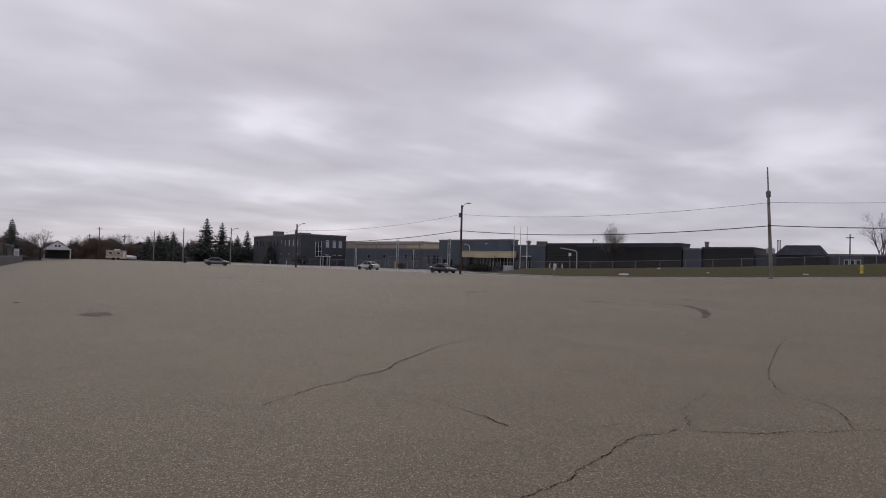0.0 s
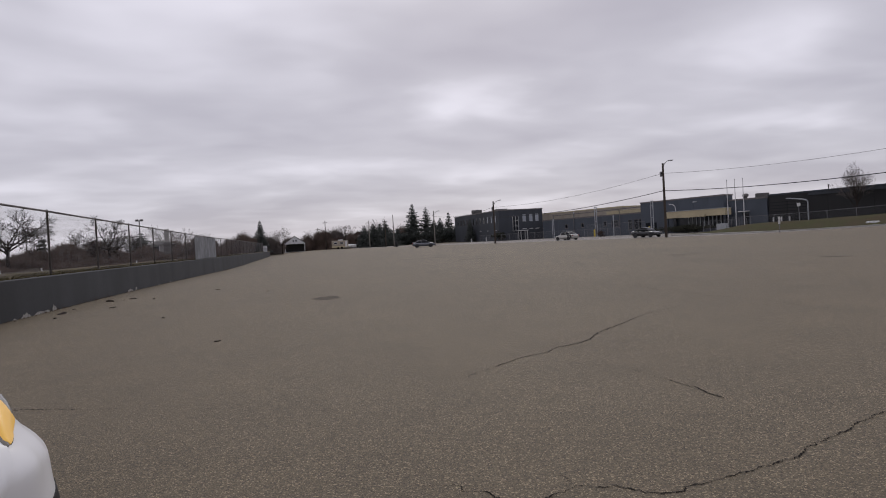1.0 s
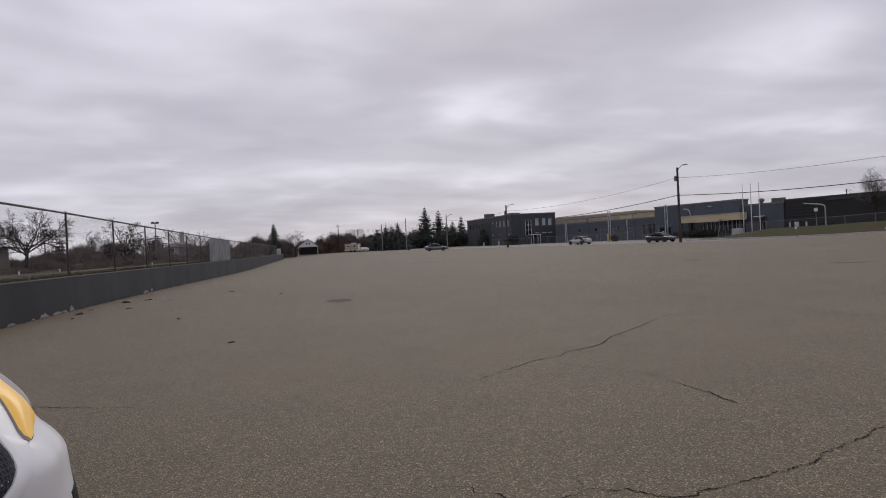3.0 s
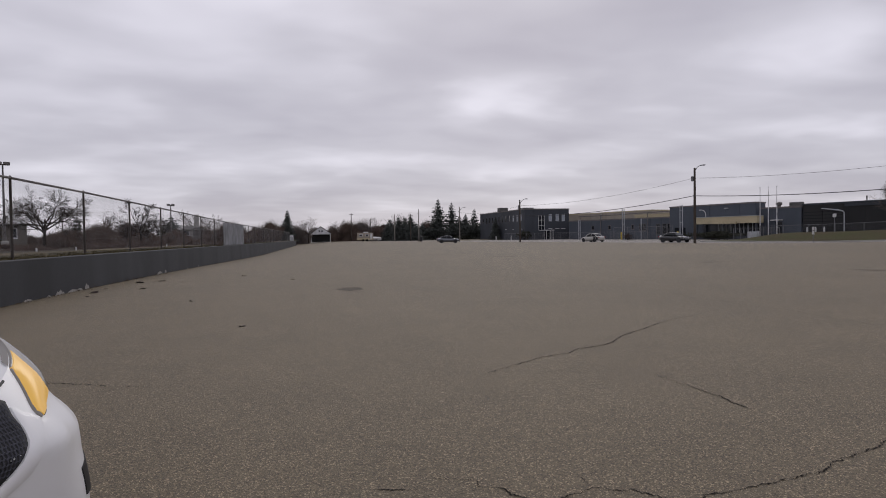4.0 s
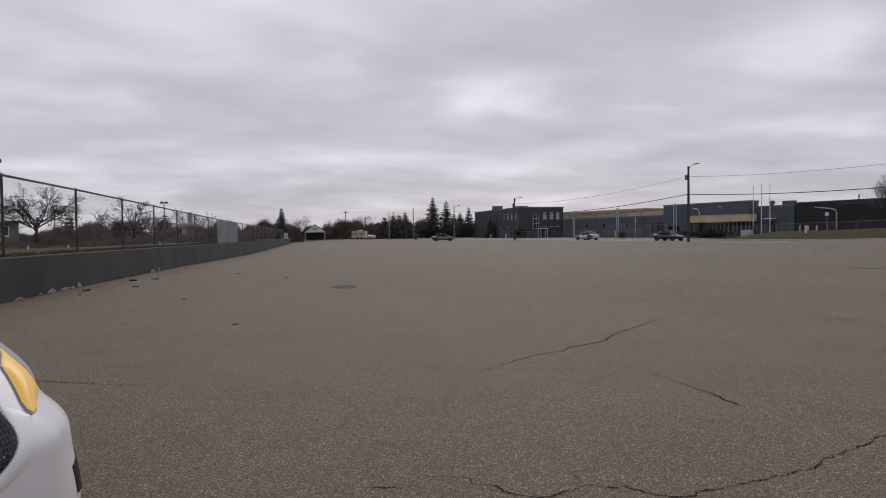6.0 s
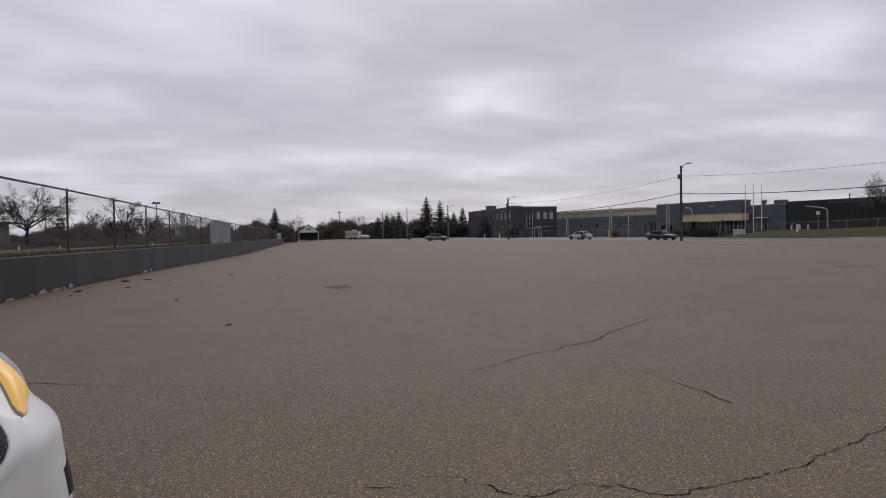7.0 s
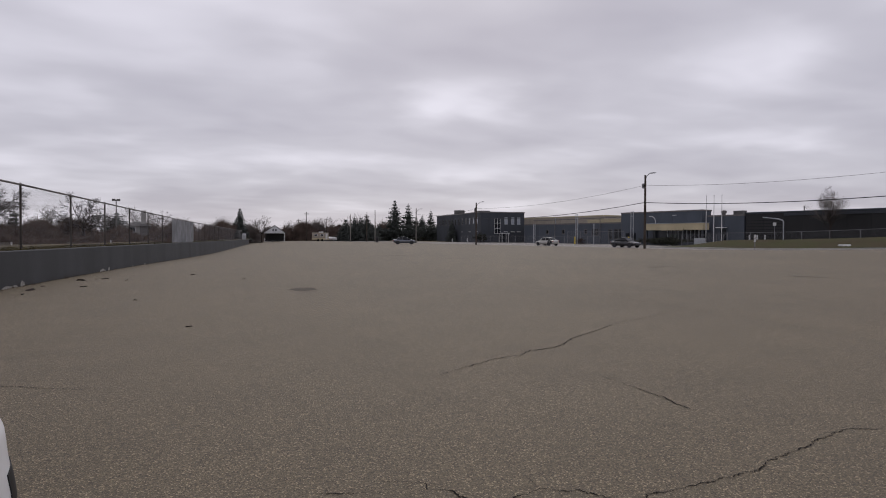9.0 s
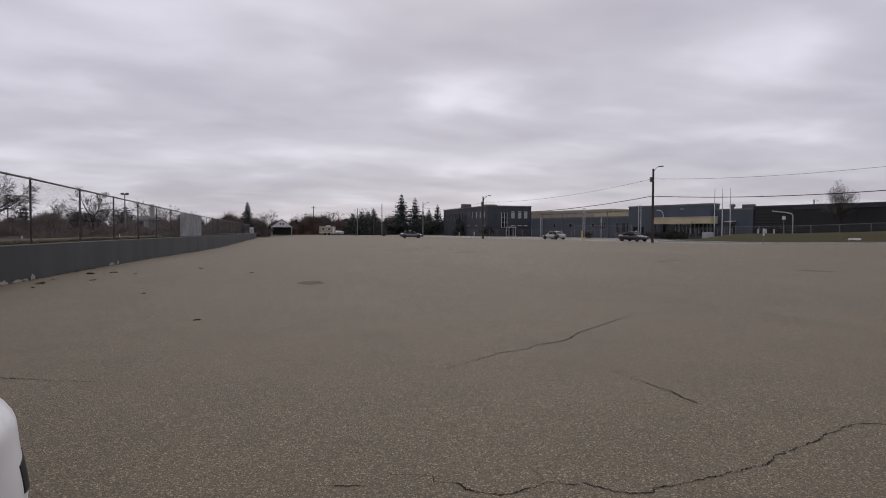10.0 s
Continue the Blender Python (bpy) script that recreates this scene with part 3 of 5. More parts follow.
scrap(-1.01, 11.18, 0.16, 1, BARK, "short broken stick lying on the asphalt", "stick")
for i, (x, y, size) in enumerate(((-6.03, 19.86, 0.42), (-5.83, 18.55, 0.25), (-5.73, 23.86, 0.45), (-5.08, 24.46, 0.3), (-4.92, 20.82, 0.22), (-4.2, 23.5, 0.25), (-2.7, 16.17, 0.2), (-2.23, 26.23, 0.4), (-0.22, 22.96, 0.25), (-6.14, 21.31, 0.3), (-5.33, 24.27, 0.22))):
    scrap(x, y, size if i < 7 else size * 0.6, 2 + i, BARK if i < 7 else TWIG, "flat dark scrap of bark on the asphalt beside the wall" if i < 7 else "dark dry twig scrap on the asphalt", "bark_scrap" if i < 7 else "twig_scrap")
scrap(3.53, 7.27, 0.03, 7, WHITE, "tiny white paper scrap in a crack", "paper_scrap")


# ---- works buildings along the street ----
def window(parent, x, z, w, h, face, frame=WHITE, pane=PANE, mullions=0, name="window"):
    """A window in a wall that faces -y at y=face: frame proud of the wall, pane set back, sill."""
    t = min(0.09, w * 0.14)
    f = Shape()
    f.box(x - w / 2, x + w / 2, face - 0.05, face + 0.02, z, z + t).box(x - w / 2, x + w / 2, face - 0.05, face + 0.02, z + h - t, z + h)
    f.box(x - w / 2, x - w / 2 + t, face - 0.05, face + 0.02, z + t, z + h - t).box(x + w / 2 - t, x + w / 2, face - 0.05, face + 0.02, z + t, z + h - t)
    for k in range(mullions):
        mx = x - w / 2 + w * (k + 1) / (mullions + 1)
        f.box(mx - t / 2, mx + t / 2, face - 0.05, face + 0.02, z + t, z + h - t)
    o = part(name, f, frame, parent)
    part("pane", Shape().box(x - w / 2 + t, x + w / 2 - t, face - 0.02, face - 0.005, z + t, z + h - t), pane, o)
    part("sill", Shape().box(x - w / 2 - 0.05, x + w / 2 + 0.05, face - 0.12, face + 0.01, z - 0.08, z - 0.002), frame, o)
    return o


def panel_wall(parent, mat, x0, x1, y0, y1, z0, z1, joint=3.0):
    """A building's block with a parapet cap and shallow upright panel joints on the side that faces -y."""
    wall = part("wall", Shape().box(x0, x1, y0, y1, z0, z1 - 0.25), mat, parent)
    n = max(1, round((x1 - x0) / joint))
    w = (x1 - x0) / n
    me = Shape().box(0.02, w - 0.02, -0.04, -0.002, z0, z1 - 0.26).mesh("panel", mat)
    for i in range(n):
        part("panel", me, mat, wall, at=(x0 + w * i, y0, 0))
    return wall


def roof_unit(name, m, w, d, h, mat, label):
    o = thing(name, label, "roof unit", m)
    part("casing", Shape().box(-w / 2, w / 2, -d / 2, d / 2, 0.12, h, 0.06), mat, o)
    part("curb", Shape().box(-w / 2 + 0.1, w / 2 - 0.1, -d / 2 + 0.1, d / 2 - 0.1, 0, 0.13), DARKSTEEL, o)
    for k in range(4):
        part("louvre", Shape().box(-w / 2 + 0.15, w / 2 - 0.15, -d / 2 - 0.03, -d / 2 - 0.002, 0.3 + (h - 0.5) * k / 4, 0.3 + (h - 0.5) * (k + 0.55) / 4), ROOFGREY, o)
    return o


def block(name, label, u0, u1, v, depth, z1, mat, z0=-0.3, cap=DARKSTEEL, lift=0.0):
    o = thing(name, label, "building", street(0, 0, lift))
    panel_wall(o, mat, u0, u1, v, v + depth, z0, z1)
    part("parapet", Shape().box(u0 - 0.08, u1 + 0.08, v - 0.1, v + depth + 0.08, z1 - 0.25, z1), cap, o)
    part("roof", Shape().box(u0 + 0.3, u1 - 0.3, v + 0.3, v + depth - 0.3, z1 + 0.002, z1 + 0.03), ROOFGREY, o)
    return o


# two-storey office block: long side towards -x, end wall towards -y
office = thing("office_building", "two-storey dark slate office building with a flat roof", "building", pose(55.7, 139.3, 0))
OW, OD, OH = 12.2, 37.0, 7.9
panel_wall(office, CHAR, 0, OW, 0, OD, -0.3, OH, 2.4)
part("parapet", Shape().box(-0.1, OW + 0.1, -0.1, OD + 0.1, OH - 0.25, OH), DARKSTEEL, office)
part("roof", Shape().box(0.3, OW - 0.3, 0.3, OD - 0.3, OH + 0.002, OH + 0.03), ROOFGREY, office)
for x in (7.0, 8.9, 10.6):
    window(office, x, 4.75, 0.85, 1.75, -0.04, PALE, PANE_PALE)
    part("ledge", Shape().box(x - 0.55, x + 0.55, -0.14, -0.045, 2.72, 2.86), WHITE, office, "narrow white ledge")
for k in range(12):
    y = 2.2 + 2.85 * k
    f = Shape().box(-0.06, 0.02, y - 0.45, y + 0.45, 4.75, 4.83).box(-0.06, 0.02, y - 0.45, y + 0.45, 6.42, 6.5).box(-0.06, 0.02, y - 0.45, y - 0.37, 4.83, 6.42).box(-0.06, 0.02, y + 0.37, y + 0.45, 4.83, 6.42)
    o = part("window", f, ROOFGREY, office)
    part("pane", Shape().box(-0.02, -0.003, y - 0.37, y + 0.37, 4.83, 6.42), PANE_PALE if k < 3 else PANE, o)
    if k in (0, 2, 4, 7, 8):
        part("ledge", Shape().box(-0.14, -0.01, y - 0.5, y + 0.5, 2.72, 2.84), WHITE, office, "narrow white ledge")
# white stair window and entrance porch on the end wall
sw = Shape()
for x in (3.75, 4.55, 5.3):
    sw.box(x, x + 0.07, -0.16, -0.05, 2.3, 6.2)
for z in (2.3, 3.6, 4.9, 6.1):
    sw.box(3.75, 5.4, -0.17, -0.16, z, z + 0.07)
o = part("stair_window", sw, WHITE, office, "tall white-framed stair window")
part("pane", Shape().box(3.8, 5.38, -0.10, -0.06, 2.35, 6.15), PANE, o)
porch = Shape()
for x, y in ((5.2, -1.6), (7.0, -1.6), (5.2, -0.1), (7.0, -0.1)):
    porch.box(x, x + 0.12, y, y + 0.12, -0.1, 2.3)
porch.box(5.0, 7.3, -1.8, -0.05, 2.3, 2.48)
part("porch", porch, WHITE, office, "white porch frame before the door")
part("door", Shape().box(5.5, 6.6, -0.10, -0.05, 0.0, 2.15, 0.02), PANE, office)
roof_unit("roof_unit", pose(60.2, 168.0, OH + 0.02), 2.6, 2.2, 1.5, ROOFGREY, "boxy grey ventilation unit on the office roof")
roof_unit("roof_unit", pose(61.0, 151.5, OH + 0.02), 3.0, 4.0, 0.7, ROOFGREY, "long low grey ventilation unit on the office roof")

# tan hall behind and grey lower range before it
hall = block("tan_hall", "large tan metal-clad hall behind the works range", -134, -101, 110, 30, 6.9, TAN, cap=CREAM)
part("downpipe", Shape().tube([(-118, 109.8, 2), (-118, 109.8, 6.6)], 0.14, 6), PALE, hall, "pale downpipe")
block("tan_hall", "low stepped tan part of the metal-clad hall", -104.5, -90, 108, 20, 5.75, CREAM, cap=CREAM)
rng = block("works_range", "long low slate-grey works range with few windows", -114.4, -82.7, 96, 11, 4.6, SLATE)
for u, w in ((-105.8, 0.9), (-100.4, 0.9), (-93.4, 0.8)):
    window(rng, u, 2.2, w, 1.0, 96 - 0.04, DARKSTEEL)
window(rng, -90.6, 1.9, 1.9, 1.4, 95.96, ROOFGREY, PANE, 2)
for u in (-86.4, -84.8, -83.5):
    window(rng, u, 1.1, 1.1, 2.1, 95.96, ROOFGREY)
part("trunking", Shape().tube([(-110.5, 95.7, 5.45), (-98, 95.7, 5.5), (-81.5, 95.7, 5.72)], 0.1, 6), DARKSTEEL, rng, "thin dark pipe duct above the roof edge")
for u in (-110.0, -103.0, -96.0, -89.0, -83.2):
    part("duct_post", Shape().box(u - 0.05, u + 0.05, 95.65, 95.75, 0.0, 5.6), DARKSTEEL, rng)

front = block("works_building", "taller slate-blue works block with a flat roof", -82.6, -64.3, 95, 2.6, 6.5, SLATE)
part("wall_lamp", Shape().box(-70.3, -69.5, 94.7, 94.95, 5.55, 5.7), PALE, front, "slim pale wall lamp")
for u in (-80.9, -79.3):
    part("door", Shape().box(u - 0.5, u + 0.5, 94.9, 94.95, 0.05, 2.3, 0.02), PANE, front)
# entrance canopy with a cream fascia over a glazed front
canopy = thing("entrance_canopy", "cream canopy over a dark glazed works entrance", "canopy", street(0, 0))
part("fascia", Shape().box(-75.2, -62.8, 93.0, 94.85, 2.85, 4.05, 0.04), CREAM, canopy)
part("cap", Shape().box(-75.3, -62.7, 92.9, 94.85, 4.05, 4.13), PALE, canopy)
part("sign_board", Shape().box(-71.2, -66.5, 92.7, 92.98, 2.78, 3.2, 0.03), CREAM, canopy, "plain cream sign board")
part("glazing", Shape().box(-74.6, -63.4, 94.75, 94.9, 0.3, 2.85), PANE, canopy)
for k in range(9):
    part("mullion", Shape().box(-71.3 + 0.82 * k, -71.2 + 0.82 * k, 94.6, 94.74, 0.9, 2.85), PALE, canopy)
part("plinth", Shape().box(-74.6, -63.4, 94.4, 94.74, -0.1, 0.9), CHAR, canopy)
for u in (-74.9, -63.1):
    part("column", Shape().box(u - 0.15, u + 0.15, 93.2, 93.5, -0.1, 2.85), CHAR, canopy)

box_wing = block("works_wing", "plain slate-blue works wing beside the entrance", -64.2, -57.1, 96, 12, 5.45, SLATE)
part("awning", Shape().box(-61.7, -60.1, 94.9, 95.95, 3.15, 3.32, 0.04), WHITE, box_wing, "small white door awning")
part("door", Shape().box(-61.4, -60.3, 95.9, 95.95, 0.6, 2.9, 0.02), PANE, box_wing)
# long black hall; its near end is ribbed, behind a white portal frame
black_hall = block("black_hall", "long low black works hall with a flat roof", -57.0, -32.3, 96.2, 4, 5.75, BLACK, cap=CHAR)
part("band", Shape().box(-50.6, -32.4, 95.98, 96.15, 5.05, 5.45), CHAR, black_hall, "charcoal upper cladding band")
# glossy strips built to imitate stripes of reflection in the dark glazing
for k in range(7):
    part("reflection_strip", Shape().box(-56.9, -50.9, 96.08, 96.155, 1.3 + 0.5 * k, 1.36 + 0.5 * k), PANE, black_hall, "thin glossy black strip imitating a reflection in dark glass")
bay = thing("portal_frame", "white steel portal frame before a black hall", "frame", street(0, 0))
part("portal", Shape().tube([(-53.7, 95.5, 4.85), (-51.2, 95.5, 4.50), (-50.55, 95.5, 4.30), (-50.38, 95.5, 4.05), (-50.36, 95.5, -0.2)], [0.07, 0.1, 0.1, 0.095, 0.09], 8), PALE, bay, "white steel portal beam")
part("vent_pipe", Shape().lathe([(0.09, 5.7), (0.09, 6.5), (0.13, 6.5), (0.13, 6.6)], 8, "z", (-49.0, 99, 0)), DARKSTEEL, black_hall)
for u in (-55.6, -54.3, -53.0):
    o = thing("bollard", "short white concrete bollard before the loading bay", "bollard", street(u, 95.0, 0), "bollards before the loading bay")
    part("shaft", Shape().lathe([(0.12, -0.2), (0.12, 1.85), (0.08, 1.95), (0.0, 1.97)], 10), WHITE, o)
block("works_wing", "plain slate-blue infill between the black halls", -32.2, -29.4, 96.6, 14, 4.95, SLATE)
dark = block("black_hall", "low black works hall with a chimney stub", -29.3, -22.0, 97, 14, 5.15, BLACK, cap=CHAR)
part("chimney", Shape().lathe([(0.3, 5.0), (0.3, 5.8), (0.38, 5.85), (0.38, 6.0), (0.1, 6.05)], 10, "z", (-29.0, 98, 0)), DARKSTEEL, dark)
low = block("works_range", "low grey works range with stacks and tanks on its roof", -22.0, 40.0, 98, 12, 4.25, SLATE)
tank = thing("roof_tank", "round pale roof tank beside two thin stacks", "tank", street(-20.6, 101, 4.28))
part("drum", Shape().lathe([(0.55, 0), (0.6, 0.1), (0.6, 0.8), (0.3, 0.95)], 14), PALE, tank)
for du in (1.0, 1.3):
    part("stack", Shape().lathe([(0.08, 0), (0.08, 2.0), (0.12, 2.0), (0.12, 2.1)], 8, "z", (du, 0, 0)), DARKSTEEL, tank)
for u in (-10.6, -9.9, -9.25):
    window(low, u, 2.35, 0.6, 1.15, 97.96, WHITE)
part("band", Shape().box(-8.6, 20, 97.7, 97.95, 3.0, 4.0), BLACK, low, "black cladding band")
mans = thing("mansard_building", "dark building with a slate mansard roof", "building", street(0, 0))
panel_wall(mans, BLACK, -18.6, -12.8, 95, 97.9, -0.3, 4.2)
part("roof", Shape().rings([[(-18.9, 94.6, 3.95), (-12.5, 94.6, 3.95), (-12.5, 97.9, 3.95), (-18.9, 97.9, 3.95)], [(-17.6, 95.8, 5.4), (-13.6, 95.8, 5.4), (-13.6, 97.6, 5.4), (-17.6, 97.6, 5.4)]]), SHINGLE, mans)
roof_unit("roof_unit", street(-60.9, 101, 5.47), 1.9, 1.2, 0.85, ROOFGREY, "grey ventilation unit on the works roof")
o = thing("roof_fan", "round dark roof fan", "fan", street(-64.0, 101, 5.47))
part("cowl", Shape().lathe([(0.3, 0), (0.3, 0.4), (0.5, 0.55), (0.5, 0.9), (0.2, 1.05)], 12), DARKSTEEL, o)

# flagpoles and twin pipe masts
for u in (-60.2, -58.8, -57.4):
    o = thing("flagpole", "bare white flagpole before the works", "flagpole", street(u, 90, 0.15), "flagpoles before the works")
    part("mast", Shape().lathe([(0.075, -0.2), (0.07, 4), (0.035, 8.2)], 10), WHITE, o)
    part("finial", Shape().lathe([(0.02, 8.2), (0.07, 8.27), (0.07, 8.33), (0.01, 8.4)], 8), PALE, o)
    part("base", Shape().lathe([(0.2, -0.05), (0.2, 0.08), (0.1, 0.14)], 10), CONCRETE, o)
for u, h in ((-91.2, 6.4), (-76.5, 6.5)):
    o = thing("pipe_mast", "pale twin pipe mast standing before the works", "mast", street(u, 91, 0))
    for du in (-0.28, 0.28):
        part("pipe", Shape().lathe([(0.075, -0.2), (0.075, h)], 8, "z", (du, 0, 0)), PALE, o)
    for z in (h - 0.15, h - 1.0, h * 0.5):
        part("crossbar", Shape().tube([(-0.28, 0, z), (0.28, 0, z)], 0.06, 6), PALE, o)
o = thing("pipe_mast", "thin pale pipe mast standing before the works", "mast", street(-86.3, 91, 0))
part("pipe", Shape().lathe([(0.1, -0.2), (0.1, 4.3)], 8), PALE, o)
o = thing("pipe_mast", "pale twin pipe mast standing before the works", "mast", street(-106.0, 92, 0))
for du in (-0.25, 0.25):
    part("pipe", Shape().lathe([(0.08, -0.2), (0.08, 4.5)], 8, "z", (du, 0, 0)), PALE, o)


# ---- low chain-link fences ----
def low_fence(u0, u1, v, height, base, label, gap=3.4):
    f = thing("fence", label, "fence", pose(0, 0, 0))
    n = max(1, round((u1 - u0) / gap))
    du = (u1 - u0) / n
    pm = Shape().lathe([(0.04, -0.3), (0.04, height), (0.02, height + 0.06)], 8).mesh("post", GALV)
    lm = link_mesh(du, height, 0.12, 0.004, False).mesh("chain_link", GALV)
    rm = Shape().tube([(0, 0, height - 0.02), (du, 0, height - 0.02)], 0.03, 6).mesh("top_rail", GALV)
    for i in range(n + 1):
        u = u0 + du * i
        z, z2 = base(u, v), base(u + du, v)
        part("post", pm, None, f).matrix_world = street(u, v, z)
        if i < n:
            lean = -math.degrees(math.atan2(z2 - z, du))
            m = street(u, v, z) @ pose(0, 0, 0, 0, lean, 0)
            part("top_rail", rm, None, f).matrix_world = m
            tagged(part("chain_link", lm, None, f), kind="stuff").matrix_world = m
    return f


low_fence(-53.5, 45, 80.0, 1.05, lambda u, v: rise(u, v) + 1.2 + 0.008 * (u + 50) - 0.03, "grey chain-link fence on top of the grass bank")
low_fence(-128, -80, 86.0, 1.7, lambda u, v: 0.0, "grey chain-link fence around the works yard", 3.2)
low_fence(-89.2, -74.5, 86.4, 2.6, lambda u, v: 0.0, "tall grey chain-link screen fence before the works range", 3.4)
low_fence(-60.6, -53.2, 84.0, 1.9, lambda u, v: 0.05, "grey chain-link gate fence beside the entrance", 1.25)

# gate cabinet, hedge, bollards
o = thing("control_cabinet", "pale grey metal control cabinet beside the gate", "cabinet", street(-56.6, 83, bank_height(-56.6, 83)))
part("housing", Shape().box(-0.8, 0.8, -0.3, 0.3, 0.1, 1.2, 0.05), PALE, o)
part("plinth", Shape().box(-0.85, 0.85, -0.35, 0.35, -0.1, 0.1), CONCRETE, o)
for i in (0, 1):
    part("door", Shape().box(-0.74 + 0.76 * i, -0.02 + 0.76 * i, -0.33, -0.302, 0.2, 1.15), PALE, o)
for u, v in ((-85.7, 85), (-70.5, 83)):
    o = thing("bollard", "yellow-painted steel bollard in the forecourt", "bollard", street(u, v, 0), "yellow bollards")
    part("shaft", Shape().lathe([(0.16, -0.2), (0.16, 1.45), (0.1, 1.56), (0.0, 1.6)], 12), YELLOW, o)
    part("collar", Shape().lathe([(0.3, -0.05), (0.3, 0.1), (0.17, 0.16)], 12), CONCRETE, o)


def foliage(n, rx, ry, rz, leaf, rnd, cz=0.0, upright=0.3):
    """Leaf clumps spread unevenly through a lumpy ellipsoid."""
    s = Shape()
    lumps = [(rnd.gauss(0, 0.45), rnd.gauss(0, 0.45), rnd.uniform(-0.5, 0.7), rnd.uniform(0.3, 0.6)) for _ in range(14)]
    for _ in range(n):
        lx, ly, lz, r = rnd.choice(lumps)
        d = Vector((rnd.gauss(0, 1), rnd.gauss(0, 1), rnd.gauss(0, 1))).normalized() * r * rnd.random() ** 0.4
        p = Vector(((lx + d.x) * rx, (ly + d.y) * ry, max((lz + d.z), -0.95) * rz + cz))
        a = Vector((rnd.gauss(0, 1), rnd.gauss(0, 1), rnd.gauss(0, upright))).normalized() * leaf
        b = Vector((rnd.gauss(0, 1), rnd.gauss(0, 1), rnd.gauss(0, 1))).normalized() * leaf * 0.5
        s.add([p - a, p + b, p + a, p - b], [(0, 1, 2, 3)])
    return s


def hedge(name, m, rx, ry, rz, n, leaf, label, seed, mat=HEDGE):
    rnd = random.Random(seed)
    o = thing(name, label, "bush", m)
    part("foliage", foliage(n, rx, ry, rz, leaf, rnd, rz * 0.9), mat, o)
    st = Shape()
    for k in range(6):
        a = rnd.random() * 6.28
        st.tube([(0.2 * rx * math.cos(a), 0.2 * ry * math.sin(a), -0.1), (0.6 * rx * math.cos(a), 0.6 * ry * math.sin(a), rz)], [0.05, 0.02], 5)
    tagged(part("stems", st, BARK, o), kind="stuff")
    return o


hedge("hedge", street(-66.6, 88.5, 0), 5.6, 1.2, 0.8, 3000, 0.16, "clipped dark evergreen hedge before the entrance", 3)


# ---- utility poles, cables, street lamps ----
def lamp_arm(o, z, out, up, mat=GALV, head=True):
    part("arm", Shape().tube([(0, 0, z), (out * 0.35, 0, z + up * 0.65), (out * 0.7, 0, z + up * 0.95), (out, 0, z + up)], [0.045, 0.04, 0.035, 0.03], 6), mat, o)
    if head:
        part("lamp_head", Shape().rings([[(out - 0.1, -0.09, z + up - 0.05), (out - 0.1, 0.09, z + up - 0.05), (out - 0.1, 0.06, z + up + 0.07), (out - 0.1, -0.06, z + up + 0.07)],
                                         [(out + 0.45, -0.13, z + up - 0.06), (out + 0.45, 0.13, z + up - 0.06), (out + 0.45, 0.06, z + up + 0.08), (out + 0.45, -0.06, z + up + 0.08)],
                                         [(out + 0.7, -0.05, z + up - 0.03), (out + 0.7, 0.05, z + up - 0.03), (out + 0.7, 0.03, z + up + 0.03), (out + 0.7, -0.03, z + up + 0.03)]]), GALV, o)


def utility_pole(u, v, h, mat, label, arm=None, lean=0.0, mast=0.0, can=True):
    z = rise(u, v)
    o = thing("utility_pole", label, "utility pole", street(u, v, z) @ pose(0, 0, 0, 0, lean, 0), "utility poles along the street")
    k = 1.0 if can or mast else 0.72
    part("shaft", Shape().lathe([(0.19 * k, -0.5), (0.18 * k, 0.2), (0.15 * k, h * 0.6), (0.125 * k, h)], 12), mat, o, smooth=True)
    if can:
        part("transformer", Shape().lathe([(0.05, h - 1.75), (0.19, h - 1.7), (0.19, h - 1.15), (0.12, h - 1.08)], 12, "z", (-0.33, 0, 0)), GALV, o)
        part("bracket", Shape().box(-0.3, 0.0, -0.05, 0.05, h - 1.5, h - 1.4), DARKSTEEL, o)
    for zz in (h * 0.63, h * 0.87):
        part("insulator", Shape().lathe([(0.03, -0.22), (0.06, -0.18), (0.06, -0.1), (0.03, -0.05)], 8, "y", (0, -0.1, zz)), PLASTIC, o)
    if arm:
        lamp_arm(o, h - arm[2], arm[0], arm[1])
    if mast:
        part("mast", Shape().lathe([(0.08, h - 0.9), (0.075, h), (0.06, h + mast)], 10), GALV, o)
        part("clamp", Shape().lathe([(0.14, h - 0.45), (0.22, h - 0.35), (0.22, h + 0.15), (0.1, h + 0.25)], 10), DARKSTEEL, o)
    return o


utility_pole(-52.5, 65, 9.85, WOOD, "tall dark wooden utility pole carrying a street lamp", (0.95, 0.7, 0.5))
utility_pole(-91.6, 65, 8.0, WOOD, "tall dark wooden utility pole carrying a street lamp", (1.8, 0.8, 0.75))
utility_pole(-13.2, 65, 8.5, PALEWOOD, "leaning grey wooden utility pole with a thin upper mast", None, -2.4, 2.6, False)
utility_pole(-114.8, 65, 7.8, PALEWOOD, "pale grey utility pole carrying a street lamp", (2.0, 0.8, 1.0), can=False)
utility_pole(26, 65, 9.0, WOOD, "tall dark wooden utility pole", None)
utility_pole(-136, 65, 8.2, PALEWOOD, "slim grey wooden utility pole beside the street", None, can=False)
utility_pole(-147, 63, 7.4, PALEWOOD, "slim grey wooden utility pole beside the street", None, can=False)


